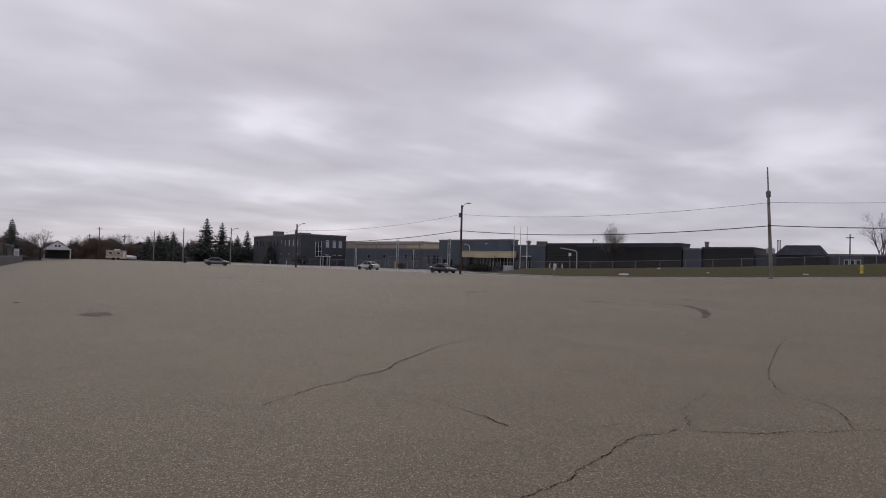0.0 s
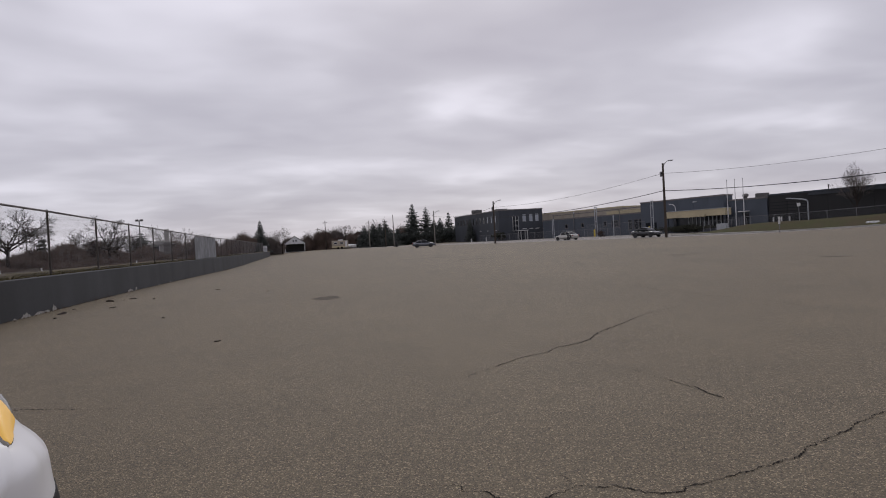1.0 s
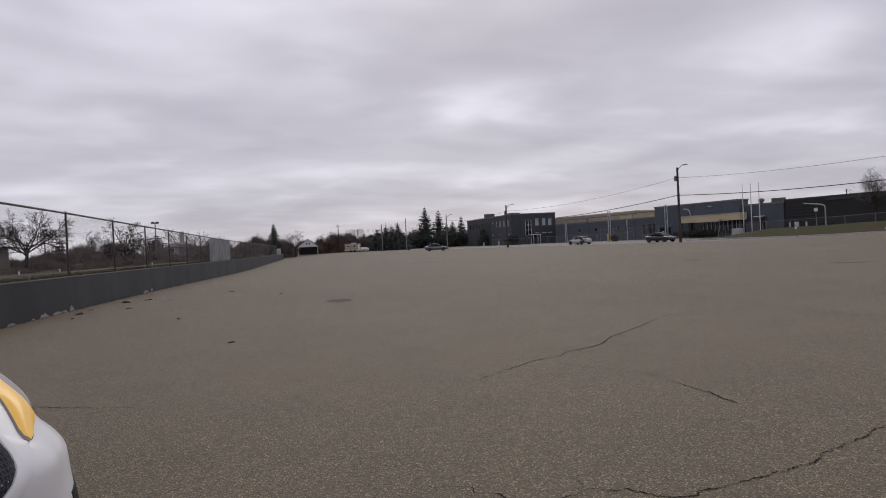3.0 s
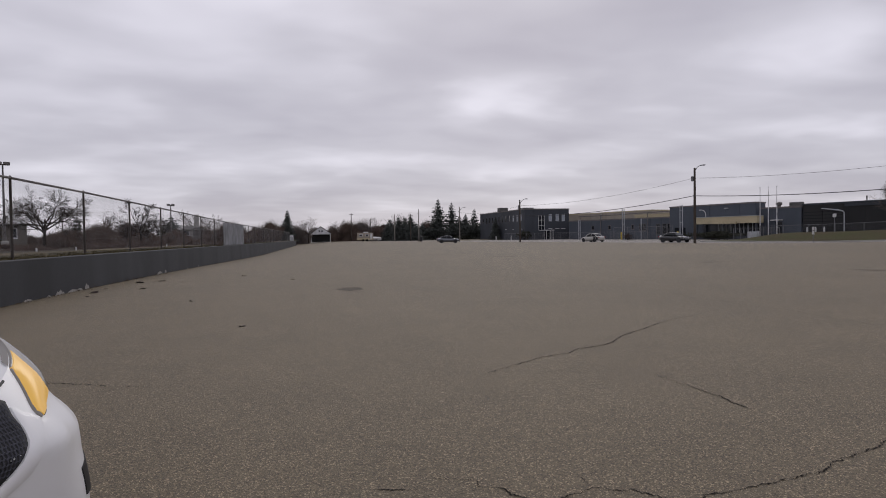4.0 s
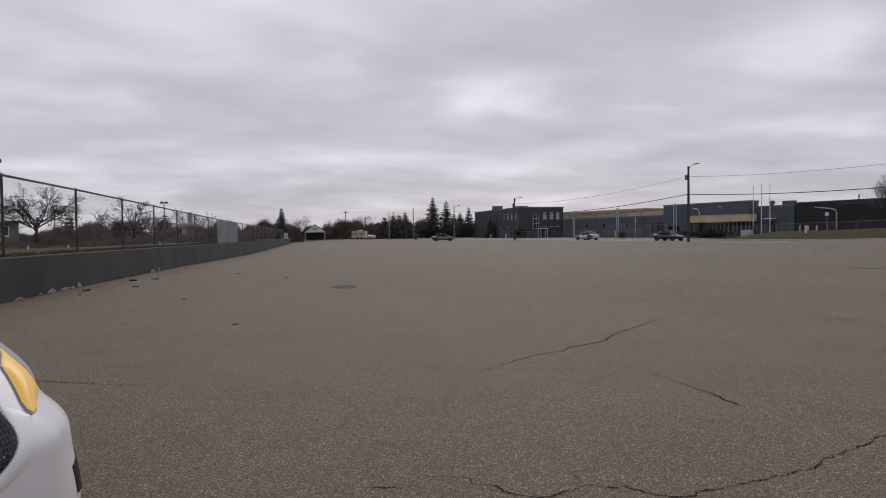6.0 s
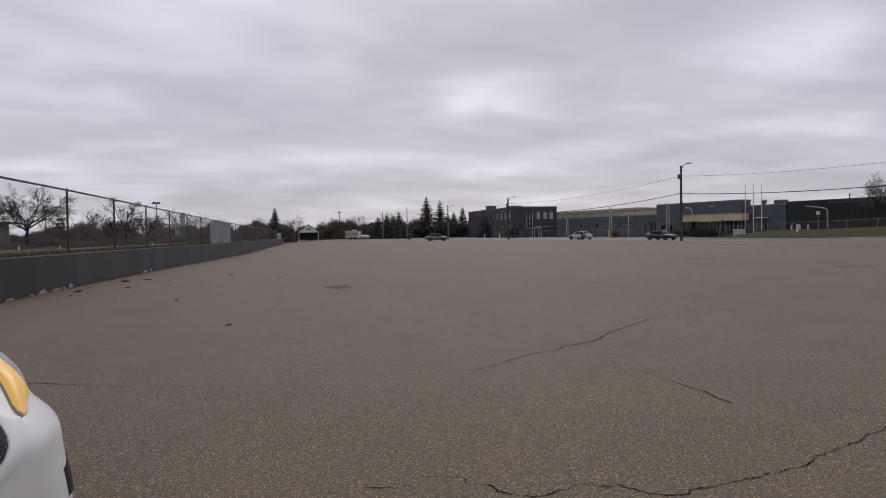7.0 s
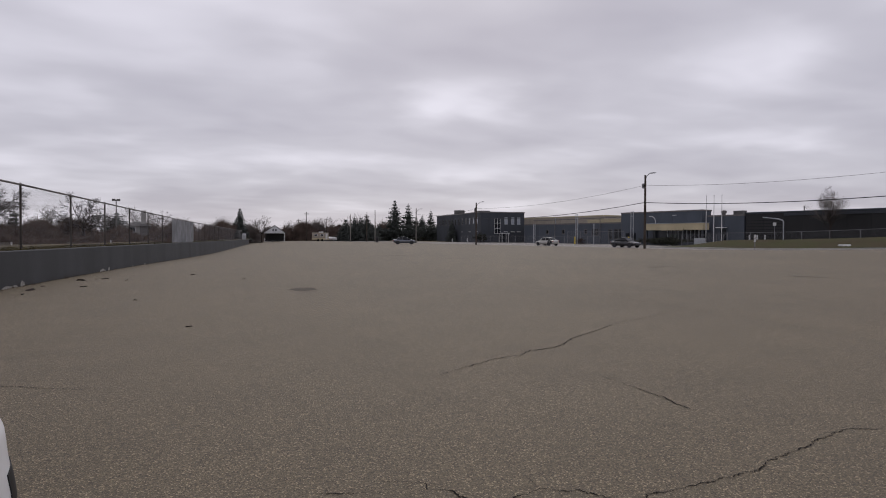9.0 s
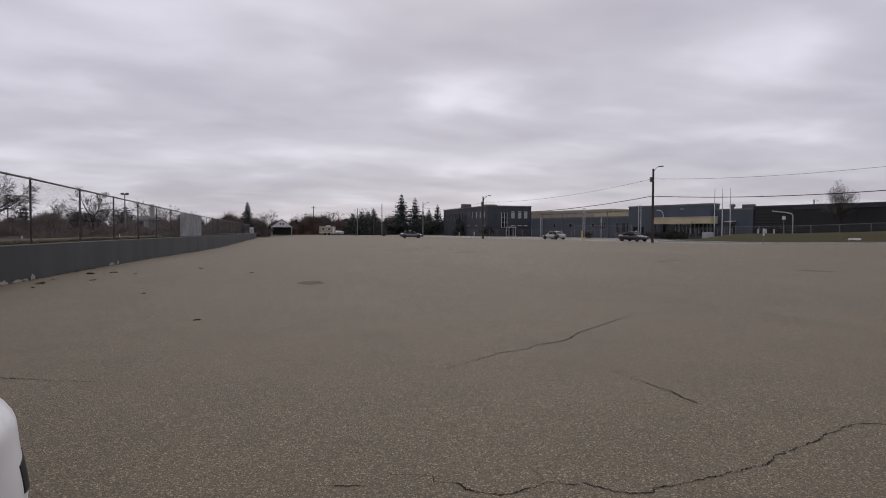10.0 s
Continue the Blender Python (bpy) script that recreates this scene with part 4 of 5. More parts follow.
def cable(a, b, sag, r, label):
    pts = []
    for i in range(25):
        q = i / 24
        u, z = a[0] + (b[0] - a[0]) * q, a[1] + (b[1] - a[1]) * q - 4 * sag * q * (1 - q)
        p = street(u, 64.85).translation
        pts.append((p.x, p.y, z))
    single("cable", Shape().tube(pts, r, 5), CABLE, label, "cable", group="cables along the street")


for ends in (((-91.6, 5.0), (-52.5, 6.2)), ((-52.5, 6.2), (-13.2, 6.1)), ((-13.2, 6.1), (26, 6.6)), ((-114.8, 4.6), (-91.6, 5.0))):
    cable(*ends, 0.75, 0.042, "thick black cable slung between utility poles")
for ends in (((-91.6, 6.9), (-52.5, 8.5)), ((-52.5, 8.5), (-13.2, 8.4)), ((-13.2, 8.4), (26, 8.9)), ((-114.8, 6.6), (-91.6, 6.9))):
    cable(*ends, 0.8, 0.016, "thin black wire slung between utility poles")

# goosenecks, signs, hydrant
o = thing("gooseneck_lamp", "white gooseneck lamp standing on the entrance canopy", "lamp", street(-73.2, 93.6, 4.12))
part("stem", Shape().tube([(0, 0, 0), (0, 0, 0.5), (-0.2, 0, 1.0), (-0.6, 0, 1.3), (-1.0, 0, 1.38)], 0.06, 6), WHITE, o)
part("lamp_head", Shape().box(-1.4, -0.95, -0.12, 0.12, 1.3, 1.44, 0.03), WHITE, o)


def sign(u, v, z, h, w, ph, label, base=None):
    o = thing("street_sign", label, "sign", street(u, v, z, 28))
    part("post", Shape().box(-0.035, 0.035, -0.03, 0.03, -0.2, h), GALV, o)
    part("plate", Shape().box(-w / 2, w / 2, -0.06, -0.035, h - ph, h + 0.02, 0.008), WHITE, o)
    return o


o = sign(-37.7, 65.5, rise(-37.7, 65.5), 1.75, 0.22, 0.8, "small upright white sign on a steel post")
part("bar", Shape().box(-0.08, 0.08, -0.064, -0.0605, 1.35, 1.42), DARKSTEEL, o)
sign(-45.0, 83, bank_height(-45, 83), 2.4, 0.42, 0.45, "white square sign behind the bank fence")
hyd = thing("fire_hydrant", "yellow fire hydrant on the grass bank", "hydrant", street(-6.9, 76.0, bank_height(-6.9, 76.0)))
part("barrel", Shape().lathe([(0.2, -0.1), (0.2, 0.05), (0.13, 0.08), (0.13, 0.6), (0.17, 0.62), (0.17, 0.68), (0.13, 0.8), (0.04, 0.88)], 14), YELLOW, hyd, smooth=True)
for d in (-1, 1):
    part("cap", Shape().lathe([(0.07, 0.12 * d), (0.07, 0.2 * d), (0.03, 0.24 * d)], 10, "x", (0, 0, 0.5)), YELLOW, hyd)
part("nozzle", Shape().lathe([(0.09, -0.12), (0.09, -0.21), (0.03, -0.25)], 10, "y", (0, 0, 0.48)), YELLOW, hyd)
for u, v, size in ((-33.0, 75.6, 0.9), (-12.0, 75.6, 0.45), (-22.5, 76.5, 0.35), (-29.5, 79, 0.5)):
    rnd = random.Random(int(-u * 10))
    sh = Shape()
    for k in range(4):
        cx, r = rnd.gauss(0, size * 0.4), size * rnd.uniform(0.18, 0.34)
        ring = [(cx + r * math.cos(q + rnd.gauss(0, 0.2)), 0.6 * r * math.sin(q)) for q in (0.3, 1.5, 2.6, 3.8, 5.2)]
        sh.rings([[(px, py, -0.03) for px, py in ring], [(px * 0.9, py * 0.8, r * rnd.uniform(0.3, 0.7)) for px, py in ring]])
    single("rubble", sh, WHITE, "broken pale concrete rubble lying on the grass", "rubble", street(u, v, bank_height(u, v) + 0.01), "rubble on the bank")


# ---- trees ----
def limb(rnd, base, way, length, radius, level, trunk, twigs, gather, counts, floor):
    """A limb that bends a little and bears side limbs, down to fine twigs."""
    n = 5 if level > 1 else 3
    pts, radii, d, p = [base], [max(radius, floor)], way.normalized(), base
    for i in range(n):
        d = (d + Vector((rnd.gauss(0, 0.10), rnd.gauss(0, 0.10), rnd.gauss(0, 0.07) + gather))).normalized()
        p = p + d * length / n
        pts.append(p)
        radii.append(max(radius * (1 - 0.75 * (i + 1) / n), floor * 0.7))
    (trunk if radius > 0.03 else twigs).tube(pts, radii, 6 if radius > 0.05 else 3, caps=False)
    if level == 0:
        return
    for k in range(counts[level - 1]):
        q = 0.22 + 0.78 * (k + rnd.random()) / counts[level - 1]
        i = min(int(q * n), n - 1)
        start = pts[i] + (pts[i + 1] - pts[i]) * (q * n - i)
        along = (pts[i + 1] - pts[i]).normalized()
        side = along.cross(Vector((rnd.gauss(0, 1), rnd.gauss(0, 1), rnd.gauss(0, 1)))).normalized()
        a = rnd.uniform(0.55, 0.95)
        limb(rnd, start, along * math.cos(a) + side * math.sin(a) + Vector((0, 0, gather)), length * rnd.uniform(0.42, 0.62) * (1.15 - 0.5 * q), radii[i] * 0.55, level - 1, trunk, twigs, gather, counts, floor)


def bare_tree(x, y, z, height, seed, label, wide=0.8, twig=TWIG, gather=0.03, trunk_part=0.28, thick=0.02, counts=(4, 5, 6), floor=0.008, limbs=7):
    """A leafless tree: short trunk, a whorl of main limbs and dense fine twigs."""
    rnd = random.Random(seed)
    o = thing("bare_tree", label, "tree", pose(x, y, z))
    tr, tw = Shape(), Shape()
    h0, r0 = height * trunk_part, height * thick
    tr.tube([(0, 0, -0.2), (0.02 * height * rnd.gauss(0, 0.5), 0, h0 * 0.5), (0, 0, h0), (0.03 * height * rnd.gauss(0, 1), 0.0, h0 * 1.7)], [r0 * 1.25, r0, r0 * 0.85, r0 * 0.4], 8)
    for k in range(limbs):
        a = 6.283 * k / limbs + rnd.gauss(0, 0.25)
        tilt = wide * rnd.uniform(0.45, 1.25)
        limb(rnd, Vector((0, 0, h0 * rnd.uniform(0.75, 1.5))), Vector((math.cos(a) * math.sin(tilt), math.sin(a) * math.sin(tilt), math.cos(tilt))), height * (0.62 - 0.1 * (tilt < 0.4)) * rnd.uniform(0.85, 1.1), r0 * 0.55, 3, tr, tw, gather, counts, floor)
    k = height / max(p[2] for p in tw.v)
    for s in (tr, tw):
        s.v = [(px * k, py * k, pz * k) for px, py, pz in s.v]
    part("trunk", tr, BARK, o, smooth=True)
    part("crown", tw, twig, o)
    return o


def conifer(x, y, z, height, width, seed, label, dense=1.0, name="spruce_tree", ragged=0.25, airy=False):
    """A spruce: straight trunk and tiers of drooping boughs, each a spray of needle clumps."""
    rnd = random.Random(seed)
    o = thing(name, label, "tree", pose(x, y, z))
    part("trunk", Shape().lathe([(height * 0.02, -0.3), (height * 0.016, height * 0.4), (0.02, height)], 8), BARK, o)
    s = Shape()
    tiers = int(height * (2.0 if airy else 2.4))
    for t in range(tiers):
        q = t / tiers
        zc = height * (0.08 + 0.92 * q)
        reach = (1.9 if airy else 1.6) * width * (1 - q) ** (0.9 if airy else 0.98) * (1 - ragged * (t % 3) / 2) * rnd.uniform(0.88, 1.1) + 0.06
        fat = (1.25 if airy else 1.1) * (0.5 + 0.5 * min(1, 3.0 * (1 - q)))
        count = int((6 + 9 * (1 - q)) * dense)
        a0 = rnd.random() * 6.28
        for b in range(count):
            a = a0 + 6.283 * b / count + rnd.gauss(0, 0.2)
            r = reach * rnd.uniform(0.65, 1.1)
            droop = (0.34 if airy else 0.28) * r
            steps_n = max(3, int(r / 0.28))
            for j in range(steps_n):
                f = (j + 0.6) / steps_n
                c = Vector((math.cos(a) * r * f, math.sin(a) * r * f, zc - droop * f ** 1.2 + (0.26 if airy else 0.12) * r * f ** 3))
                for _ in range(2):
                    side = Vector((-math.sin(a), math.cos(a), rnd.gauss(0, 0.3))) * rnd.uniform(0.18, 0.42) * (1.2 - 0.5 * f) * fat
                    out = Vector((math.cos(a), math.sin(a), -0.25 + rnd.gauss(0, 0.25))) * rnd.uniform(0.22, 0.45) * fat
                    s.add([c - side, c + out * 0.4 + Vector((0, 0, 0.05)), c + side, c + out * 1.2 - Vector((0, 0, 0.10))], [(0, 1, 2, 3)])
    s.add([(-0.06, 0, height * 0.97), (0.06, 0, height * 0.97), (0, 0, height * 1.02)], [(0, 1, 2)])
    part("crown", s, NEEDLE, o)
    return o


def thicket(name, x, y, z, rx, ry, h, n, seed, label, mat=TWIG, turn=0.0):
    """Leafless brush: many thin shoots that fork upwards."""
    rnd = random.Random(seed)
    s = Shape()
    for _ in range(n):
        px, py = rnd.uniform(-1, 1), rnd.uniform(-1, 1)
        top = h * (0.55 + 0.45 * math.sin(px * 3 + seed) * math.cos(px * 7.3 + seed * 2)) * rnd.uniform(0.55, 1.05)
        p = Vector((px * rx, py * ry, -0.1))
        d = Vector((rnd.gauss(0, 0.2), rnd.gauss(0, 0.2), 1)).normalized()
        m = p + d * top * 0.55
        w = 0.02 + 0.007 * h
        s.add([p - Vector((w, 0, 0)), p + Vector((w, 0, 0)), m + Vector((w * 0.6, 0.01, 0)), m - Vector((w * 0.6, 0, 0))], [(0, 1, 2, 3)])
        for _ in range(7):
            e = m + (d + Vector((rnd.gauss(0, 0.45), rnd.gauss(0, 0.45), rnd.gauss(0, 0.25)))).normalized() * top * rnd.uniform(0.2, 0.5)
            c = p + (m - p) * rnd.uniform(0.5, 1)
            q = Vector((w * 0.6, w * 0.4, 0))
            s.add([c - q, c + q, e], [(0, 1, 2)])
    return single(name, s, mat, label, "brush", pose(x, y, z, 0, 0, turn), kind="stuff")


PLAT = 1.1
# behind the retaining wall
x, y = bearing(-20.2, 52)
bare_tree(x, y, PLAT, 4.5, 12, "spreading leafless tree with a dark trunk behind the fence", 1.12, BARK, -0.012, 0.27, 0.026, (6, 7, 8), 0.010, 11)
x, y = bearing(-13.3, 66)
bare_tree(x, y, PLAT, 4.6, 6, "spreading leafless tree with a dark trunk behind the fence", 1.12, BARK, -0.012, 0.27, 0.026, (6, 7, 8), 0.011, 11)
x, y = bearing(-15.8, 100)
bare_tree(x, y, PLAT, 5.0, 23, "small round leafless tree far behind the fence", 0.36, TWIG, 0.05, 0.25, 0.02, (3, 4, 5), 0.014)
x, y = bearing(-18.0, 85)
conifer(x, y, PLAT, 3.3, 0.55, 4, "narrow dark evergreen behind the fence", 1.2, "evergreen_tree", 0.15)
x, y = bearing(-10.9, 128)
conifer(x, y, PLAT, 5.0, 3.6, 8, "broad dark pine behind the white house", 1.3, "evergreen_tree", 0.1)
x, y = bearing(-9.2, 135)
bare_tree(x, y, PLAT, 6.6, 31, "tall leafless tree behind the fence", 0.75, TWIG, 0.04, 0.24, 0.018, (3, 4, 5), 0.02)
x, y = bearing(-7.6, 140)
bare_tree(x, y, PLAT, 5.8, 37, "tall leafless tree behind the fence", 0.75, TWIG, 0.04, 0.24, 0.018, (3, 4, 5), 0.02)
for k, (az, d, w, h) in enumerate(((-28, 78, 9, 2.4), (-20.5, 84, 7, 2.0), (-17.0, 82, 8, 2.5), (-13.0, 86, 9, 2.7), (-8.6, 105, 7, 2.6), (-5.6, 115, 8, 3.6), (-4.2, 142, 5.5, 5.0), (-7.0, 120, 5, 4.2), (-29, 62, 9, 0.9), (-18.5, 61, 7, 0.95), (-14.5, 63, 6, 1.0), (-11.6, 68, 4, 0.9), (-7.0, 76, 4, 1.1), (-6.4, 92, 2.5, 1.5), (-23, 44, 5, 0.55), (-16.5, 46, 5, 0.6), (-11.5, 52, 4, 0.65))):
    x, y = bearing(az, d)
    thicket("thicket", x, y, PLAT - 0.2, w, 4, h * (1.35 if k < 4 or k > 7 else 1.1), 3000, 40 + k, "leafless brown brush behind the fence", BRUSH, -az)


def house(name, x, y, z, turn, w, d, eave, ridge, walls, roof, label, windows=(), door=None, carport=False, gable_front=True):
    """A small gabled house; its front faces -y before it is turned."""
    o = thing(name, label, "house", pose(x, y, z, 0, 0, turn))
    part("wall", Shape().box(-w / 2, w / 2, 0, d, -0.3, eave).add([(-w / 2, 0, eave), (w / 2, 0, eave), (0, 0, ridge), (-w / 2, d, eave), (w / 2, d, eave), (0, d, ridge)], [(0, 1, 2), (5, 4, 3), (0, 2, 5, 3), (2, 1, 4, 5)]) if gable_front else
         Shape().box(-w / 2, w / 2, 0, d, -0.3, eave), walls, o)
    if gable_front:
        e = 0.4
        sl = (ridge - eave) / (w / 2)
        rs = Shape()
        for sgn in (-1, 1):
            a = [(sgn * (w / 2 + e), -e, eave - e * sl + 0.06), (0, -e, ridge + 0.06), (0, d + e, ridge + 0.06), (sgn * (w / 2 + e), d + e, eave - e * sl + 0.06)]
            rs.add(a + [(p[0], p[1], p[2] + 0.15) for p in a], [(0, 1, 2, 3), (7, 6, 5, 4), (0, 4, 5, 1), (1, 5, 6, 2), (2, 6, 7, 3), (3, 7, 4, 0)])
        part("roof", rs, roof, o)
    else:
        part("roof", Shape().rings([[(-w / 2 - 0.4, -0.4, eave), (w / 2 + 0.4, -0.4, eave), (w / 2 + 0.4, d + 0.4, eave), (-w / 2 - 0.4, d + 0.4, eave)], [(-w / 2 + 0.8, d / 2 - 0.2, ridge), (w / 2 - 0.8, d / 2 - 0.2, ridge), (w / 2 - 0.8, d / 2 + 0.2, ridge), (-w / 2 + 0.8, d / 2 + 0.2, ridge)]]), roof, o)
    for wx, wz, ww, wh in windows:
        window(o, wx, wz, ww, wh, 0)
    if door is not None:
        part("door", Shape().box(door - 0.5, door + 0.5, -0.06, -0.003, 0, 2.05, 0.02), DARKSTEEL, o)
    if carport:
        c = Shape().box(-w / 2 - 0.2, w / 2 + 0.2, -5, -0.05, 2.3, 2.5)
        for px in (-w / 2 - 0.1, w / 2 - 0.05):
            c.box(px, px + 0.15, -4.9, -4.75, -0.2, 2.3)
        part("carport", c, WHITE, o, "white carport roof on posts")
        # no opening is cut: a black panel on the wall imitates the garage's shade
        part("garage_opening", Shape().box(-w / 2 + 0.05, w / 2 - 0.05, -0.06, -0.003, 0, 2.28), BLACK, o, "black panel standing in for a garage's shaded interior")
    return o


def lamp_mast(az, d, h, label, twin=True):
    x, y = bearing(az, d)
    o = thing("street_lamp", label, "street lamp", pose(x, y, PLAT, 0, 0, -az), "parking lamps behind the fence")
    part("mast", Shape().lathe([(0.11, -0.3), (0.09, h * 0.5), (0.06, h)], 10), DARKSTEEL, o)
    part("base", Shape().lathe([(0.28, -0.2), (0.28, 0.5), (0.2, 0.55)], 12), CONCRETE, o)
    part("crossarm", Shape().tube([(-0.35, 0, h), (0.35, 0, h)], 0.05, 6), DARKSTEEL, o)
    for sx in (-1, 1):
        part("lamp_head", Shape().box(min(sx * 0.04, sx * 0.52), max(sx * 0.04, sx * 0.52), -0.22, 0.22, h - 0.06, h + 0.22, 0.07), DARKSTEEL, o)


lamp_mast(-22.8, 62, 7.0, "twin-headed dark parking lamp on a tall mast")
lamp_mast(-10.9, 95, 5.4, "twin-headed dark parking lamp on a tall mast")
lamp_mast(-19.0, 105, 4.6, "twin-headed dark parking lamp far behind the fence")
# small white markers in the grass behind the fence
for az, d in ((-18.1, 31.0), (-20.8, 30.0), (-11.3, 39.0), (-9.9, 43.0)):
    x, y = bearing(az, d)
    o = thing("marker_post", "short white marker post in the grass behind the fence", "post", pose(x, y, PLAT, 0, 0, -az), "marker posts behind the fence")
    part("stake", Shape().box(-0.02, 0.02, -0.015, 0.015, -0.15, 0.2), GALV, o)
    part("plate", Shape().box(-0.032, 0.032, -0.03, -0.0155, 0.06, 0.2, 0.005), WHITE, o)
# buildings behind the fence
x, y = bearing(-25.4, 80)
house("shop_building", x, y, PLAT, 23, 6, 8, 2.1, 3.1, SIDING, ROOFGREY, "low pale-grey shop building behind the fence", ((-2.5, 0.9, 1.4, 1.2), (1.0, 0.9, 1.4, 1.2)), 3.2, False, False)
x, y = bearing(-22.2, 72)
house("shop_building", x, y, PLAT, 21, 2.0, 5, 2.15, 2.3, SIDING_DARK, ROOFGREY, "narrow weathered beige building behind the fence", ((0, 0.8, 0.5, 1.0),), None, False, False)
x, y = bearing(-9.3, 92)
wh = house("white_house", x, y, PLAT, 9, 2.8, 5, 1.8, 2.4, SIDING, ROOFGREY, "small white house with a chimney behind the fence", ((-0.6, 0.9, 0.8, 0.8),), 0.8, False, False)
part("chimney", Shape().box(0.45, 1.1, 1.2, 1.9, 1.6, 4.0), SIDING, wh)
# far end of the lot
x, y = bearing(-0.9, 155)
conifer(x, y, 0.4, 8.2, 1.7, 2, "tall narrow dark spruce at the far end of the car park", 1.5, ragged=0.2)
x, y = bearing(1.0, 165)
bare_tree(x, y, 0, 7.2, 51, "large leafless tree beside the white gabled house", 0.7, TWIG_PALE, 0.05, 0.22, 0.018, (4, 5, 6), 0.016)
x, y = bearing(-1.6, 168)
bare_tree(x, y, 0, 6.2, 52, "leafless tree behind the tall spruce", 0.75, TWIG, 0.04, 0.24, 0.018, (3, 4, 5), 0.02)
x, y = bearing(2.15, 185)
house("white_house", x, y, 0, -2, 5.6, 9, 2.6, 4.6, WHITE, ROOFGREY, "white gabled house with a black panel for its garage opening", ((-0.4, 2.95, 0.6, 0.7), (0.4, 2.95, 0.6, 0.7)), None, True)
x, y = bearing(-0.55, 142)
o = thing("portable_toilet", "narrow white cabin standing beside the wall's end", "cabin", pose(x, y, rise(*uv_of(x, y))))
part("body", Shape().box(-0.42, 0.42, -0.5, 0.5, 0, 2.5, 0.04), WHITE, o)
part("door", Shape().box(-0.32, 0.32, -0.53, -0.502, 0.1, 2.2), PALE, o)
part("roof", Shape().box(-0.47, 0.47, -0.56, 0.56, 2.5, 2.62, 0.04), PALE, o)
for k, (az, d, w, h) in enumerate(((-0.8, 172, 5.5, 4.4), (4.4, 195, 6, 5.4), (5.4, 205, 8, 5.6), (7.1, 215, 8, 6.2), (0.9, 205, 9, 5.2), (-3.0, 178, 6, 4.2), (9.5, 230, 10, 6.0), (12, 240, 14, 6.5), (6.2, 225, 9, 5.4), (2.6, 225, 9, 4.6), (8.6, 214, 5, 4.2))):
    x, y = bearing(az, d)
    thicket("thicket", x, y, -0.2, w, 4, h * 1.4, 3600, 60 + k, "leafless brown brush at the far end of the lot", BRUSH if k % 3 else TWIG_PALE, -az)
for k, (az, d, h) in enumerate(((3.7, 200, 6.8), (5.5, 215, 7.2), (6.7, 220, 8.6), (8.0, 225, 6.4), (9.9, 215, 10.4), (9.4, 222, 9.6))):
    x, y = bearing(az, d)
    bare_tree(x, y, 0, h, 70 + k, "leafless tree far behind the car park", 0.75, TWIG_PALE if k % 2 else TWIG, 0.04, 0.24, 0.018, (3, 4, 5), 0.02)
# camper trailer
x, y = bearing(6.35, 178)
tr = thing("camper_trailer", "old tan camper trailer with white windows", "trailer", pose(x, y, 0, 0, 0, -6))
part("body", Shape().box(-2.4, 2.4, -1.1, 1.1, 0.45, 2.55, 0.18), TAN, tr)
part("skirt", Shape().box(-2.42, 2.42, -1.13, 1.13, 0.5, 0.95), CREAM, tr)
part("roof_hatch", Shape().box(-0.5, 0.9, -0.6, 0.6, 2.55, 2.85, 0.05), WHITE, tr)
for wx in (-1.3, 0.5):
    o = part("window", Shape().box(wx - 0.5, wx + 0.5, -1.16, -1.1, 1.5, 2.1), WHITE, tr)
    part("pane", Shape().box(wx - 0.4, wx + 0.4, -1.18, -1.162, 1.58, 2.02), PANE, o)
part("door", Shape().box(1.5, 2.1, -1.15, -1.102, 0.6, 2.3), WHITE, tr)
for wx in (-0.6, 0.5):
    part("wheel", Shape().lathe([(0.1, -1.2), (0.33, -1.2), (0.36, -1.1), (0.36, -0.95), (0.1, -0.95)], 14, "y", (wx, 0, 0.34)), RUBBER, tr)
part("drawbar", Shape().box(2.4, 3.6, -0.06, 0.06, 0.45, 0.55), DARKSTEEL, tr)
x, y = bearing(7.15, 182)
tk = thing("covered_boat", "low white tarpaulin-covered boat beside the trailer", "boat", pose(x, y, 0, 0, 0, -20))
part("hull", Shape().rings([[(px, -w, 0.3), (px, w, 0.3), (px, w * 1.2, 0.9), (px, 0, 1.1 + 0.3 * w), (px, -w * 1.2, 0.9)] for px, w in ((-2.2, 0.7), (0, 0.9), (1.6, 0.6), (2.4, 0.05))]), WHITE, tk)
part("cradle", Shape().box(-1.6, 1.4, -0.5, 0.5, -0.05, 0.32), DARKSTEEL, tk)
x, y = bearing(8.15, 225)
house("red_house", x, y, 0, -8, 8, 8, 3.6, 5.8, BRICK, ROOFGREY, "two-storey red-brown house beyond the car park", ((-2, 1.0, 1.1, 1.3), (2, 1.0, 1.1, 1.3), (0, 3.4, 1.0, 1.0)), 0)
for k, (az, d, w) in enumerate(((10.9, 245, 10), (12.2, 250, 9), (15.6, 255, 9))):
    x, y = bearing(az, d)
    house("bungalow", x, y, 0, -az, w, 8, 2.6, 4.4, SIDING, ROOFGREY, "low pale bungalow half hidden by evergreens", ((-2, 0.9, 1.4, 1.2), (2, 0.9, 1.4, 1.2)), 0.2, False, False)
# slim far poles
for az, d, h in ((5.05, 190, 9.0), (4.35, 200, 7.2), (6.9, 205, 7.6), (10.75, 165, 7.6)):
    x, y = bearing(az, d)
    o = thing("utility_pole", "slim far wooden utility pole", "utility pole", pose(x, y, 0, 0, 0, -az), "far utility poles")
    part("shaft", Shape().lathe([(0.15, -0.4), (0.1, h)], 8), WOOD, o)
    part("crossarm", Shape().box(-0.7, 0.7, -0.06, 0.06, h - 0.6, h - 0.45), WOOD, o)
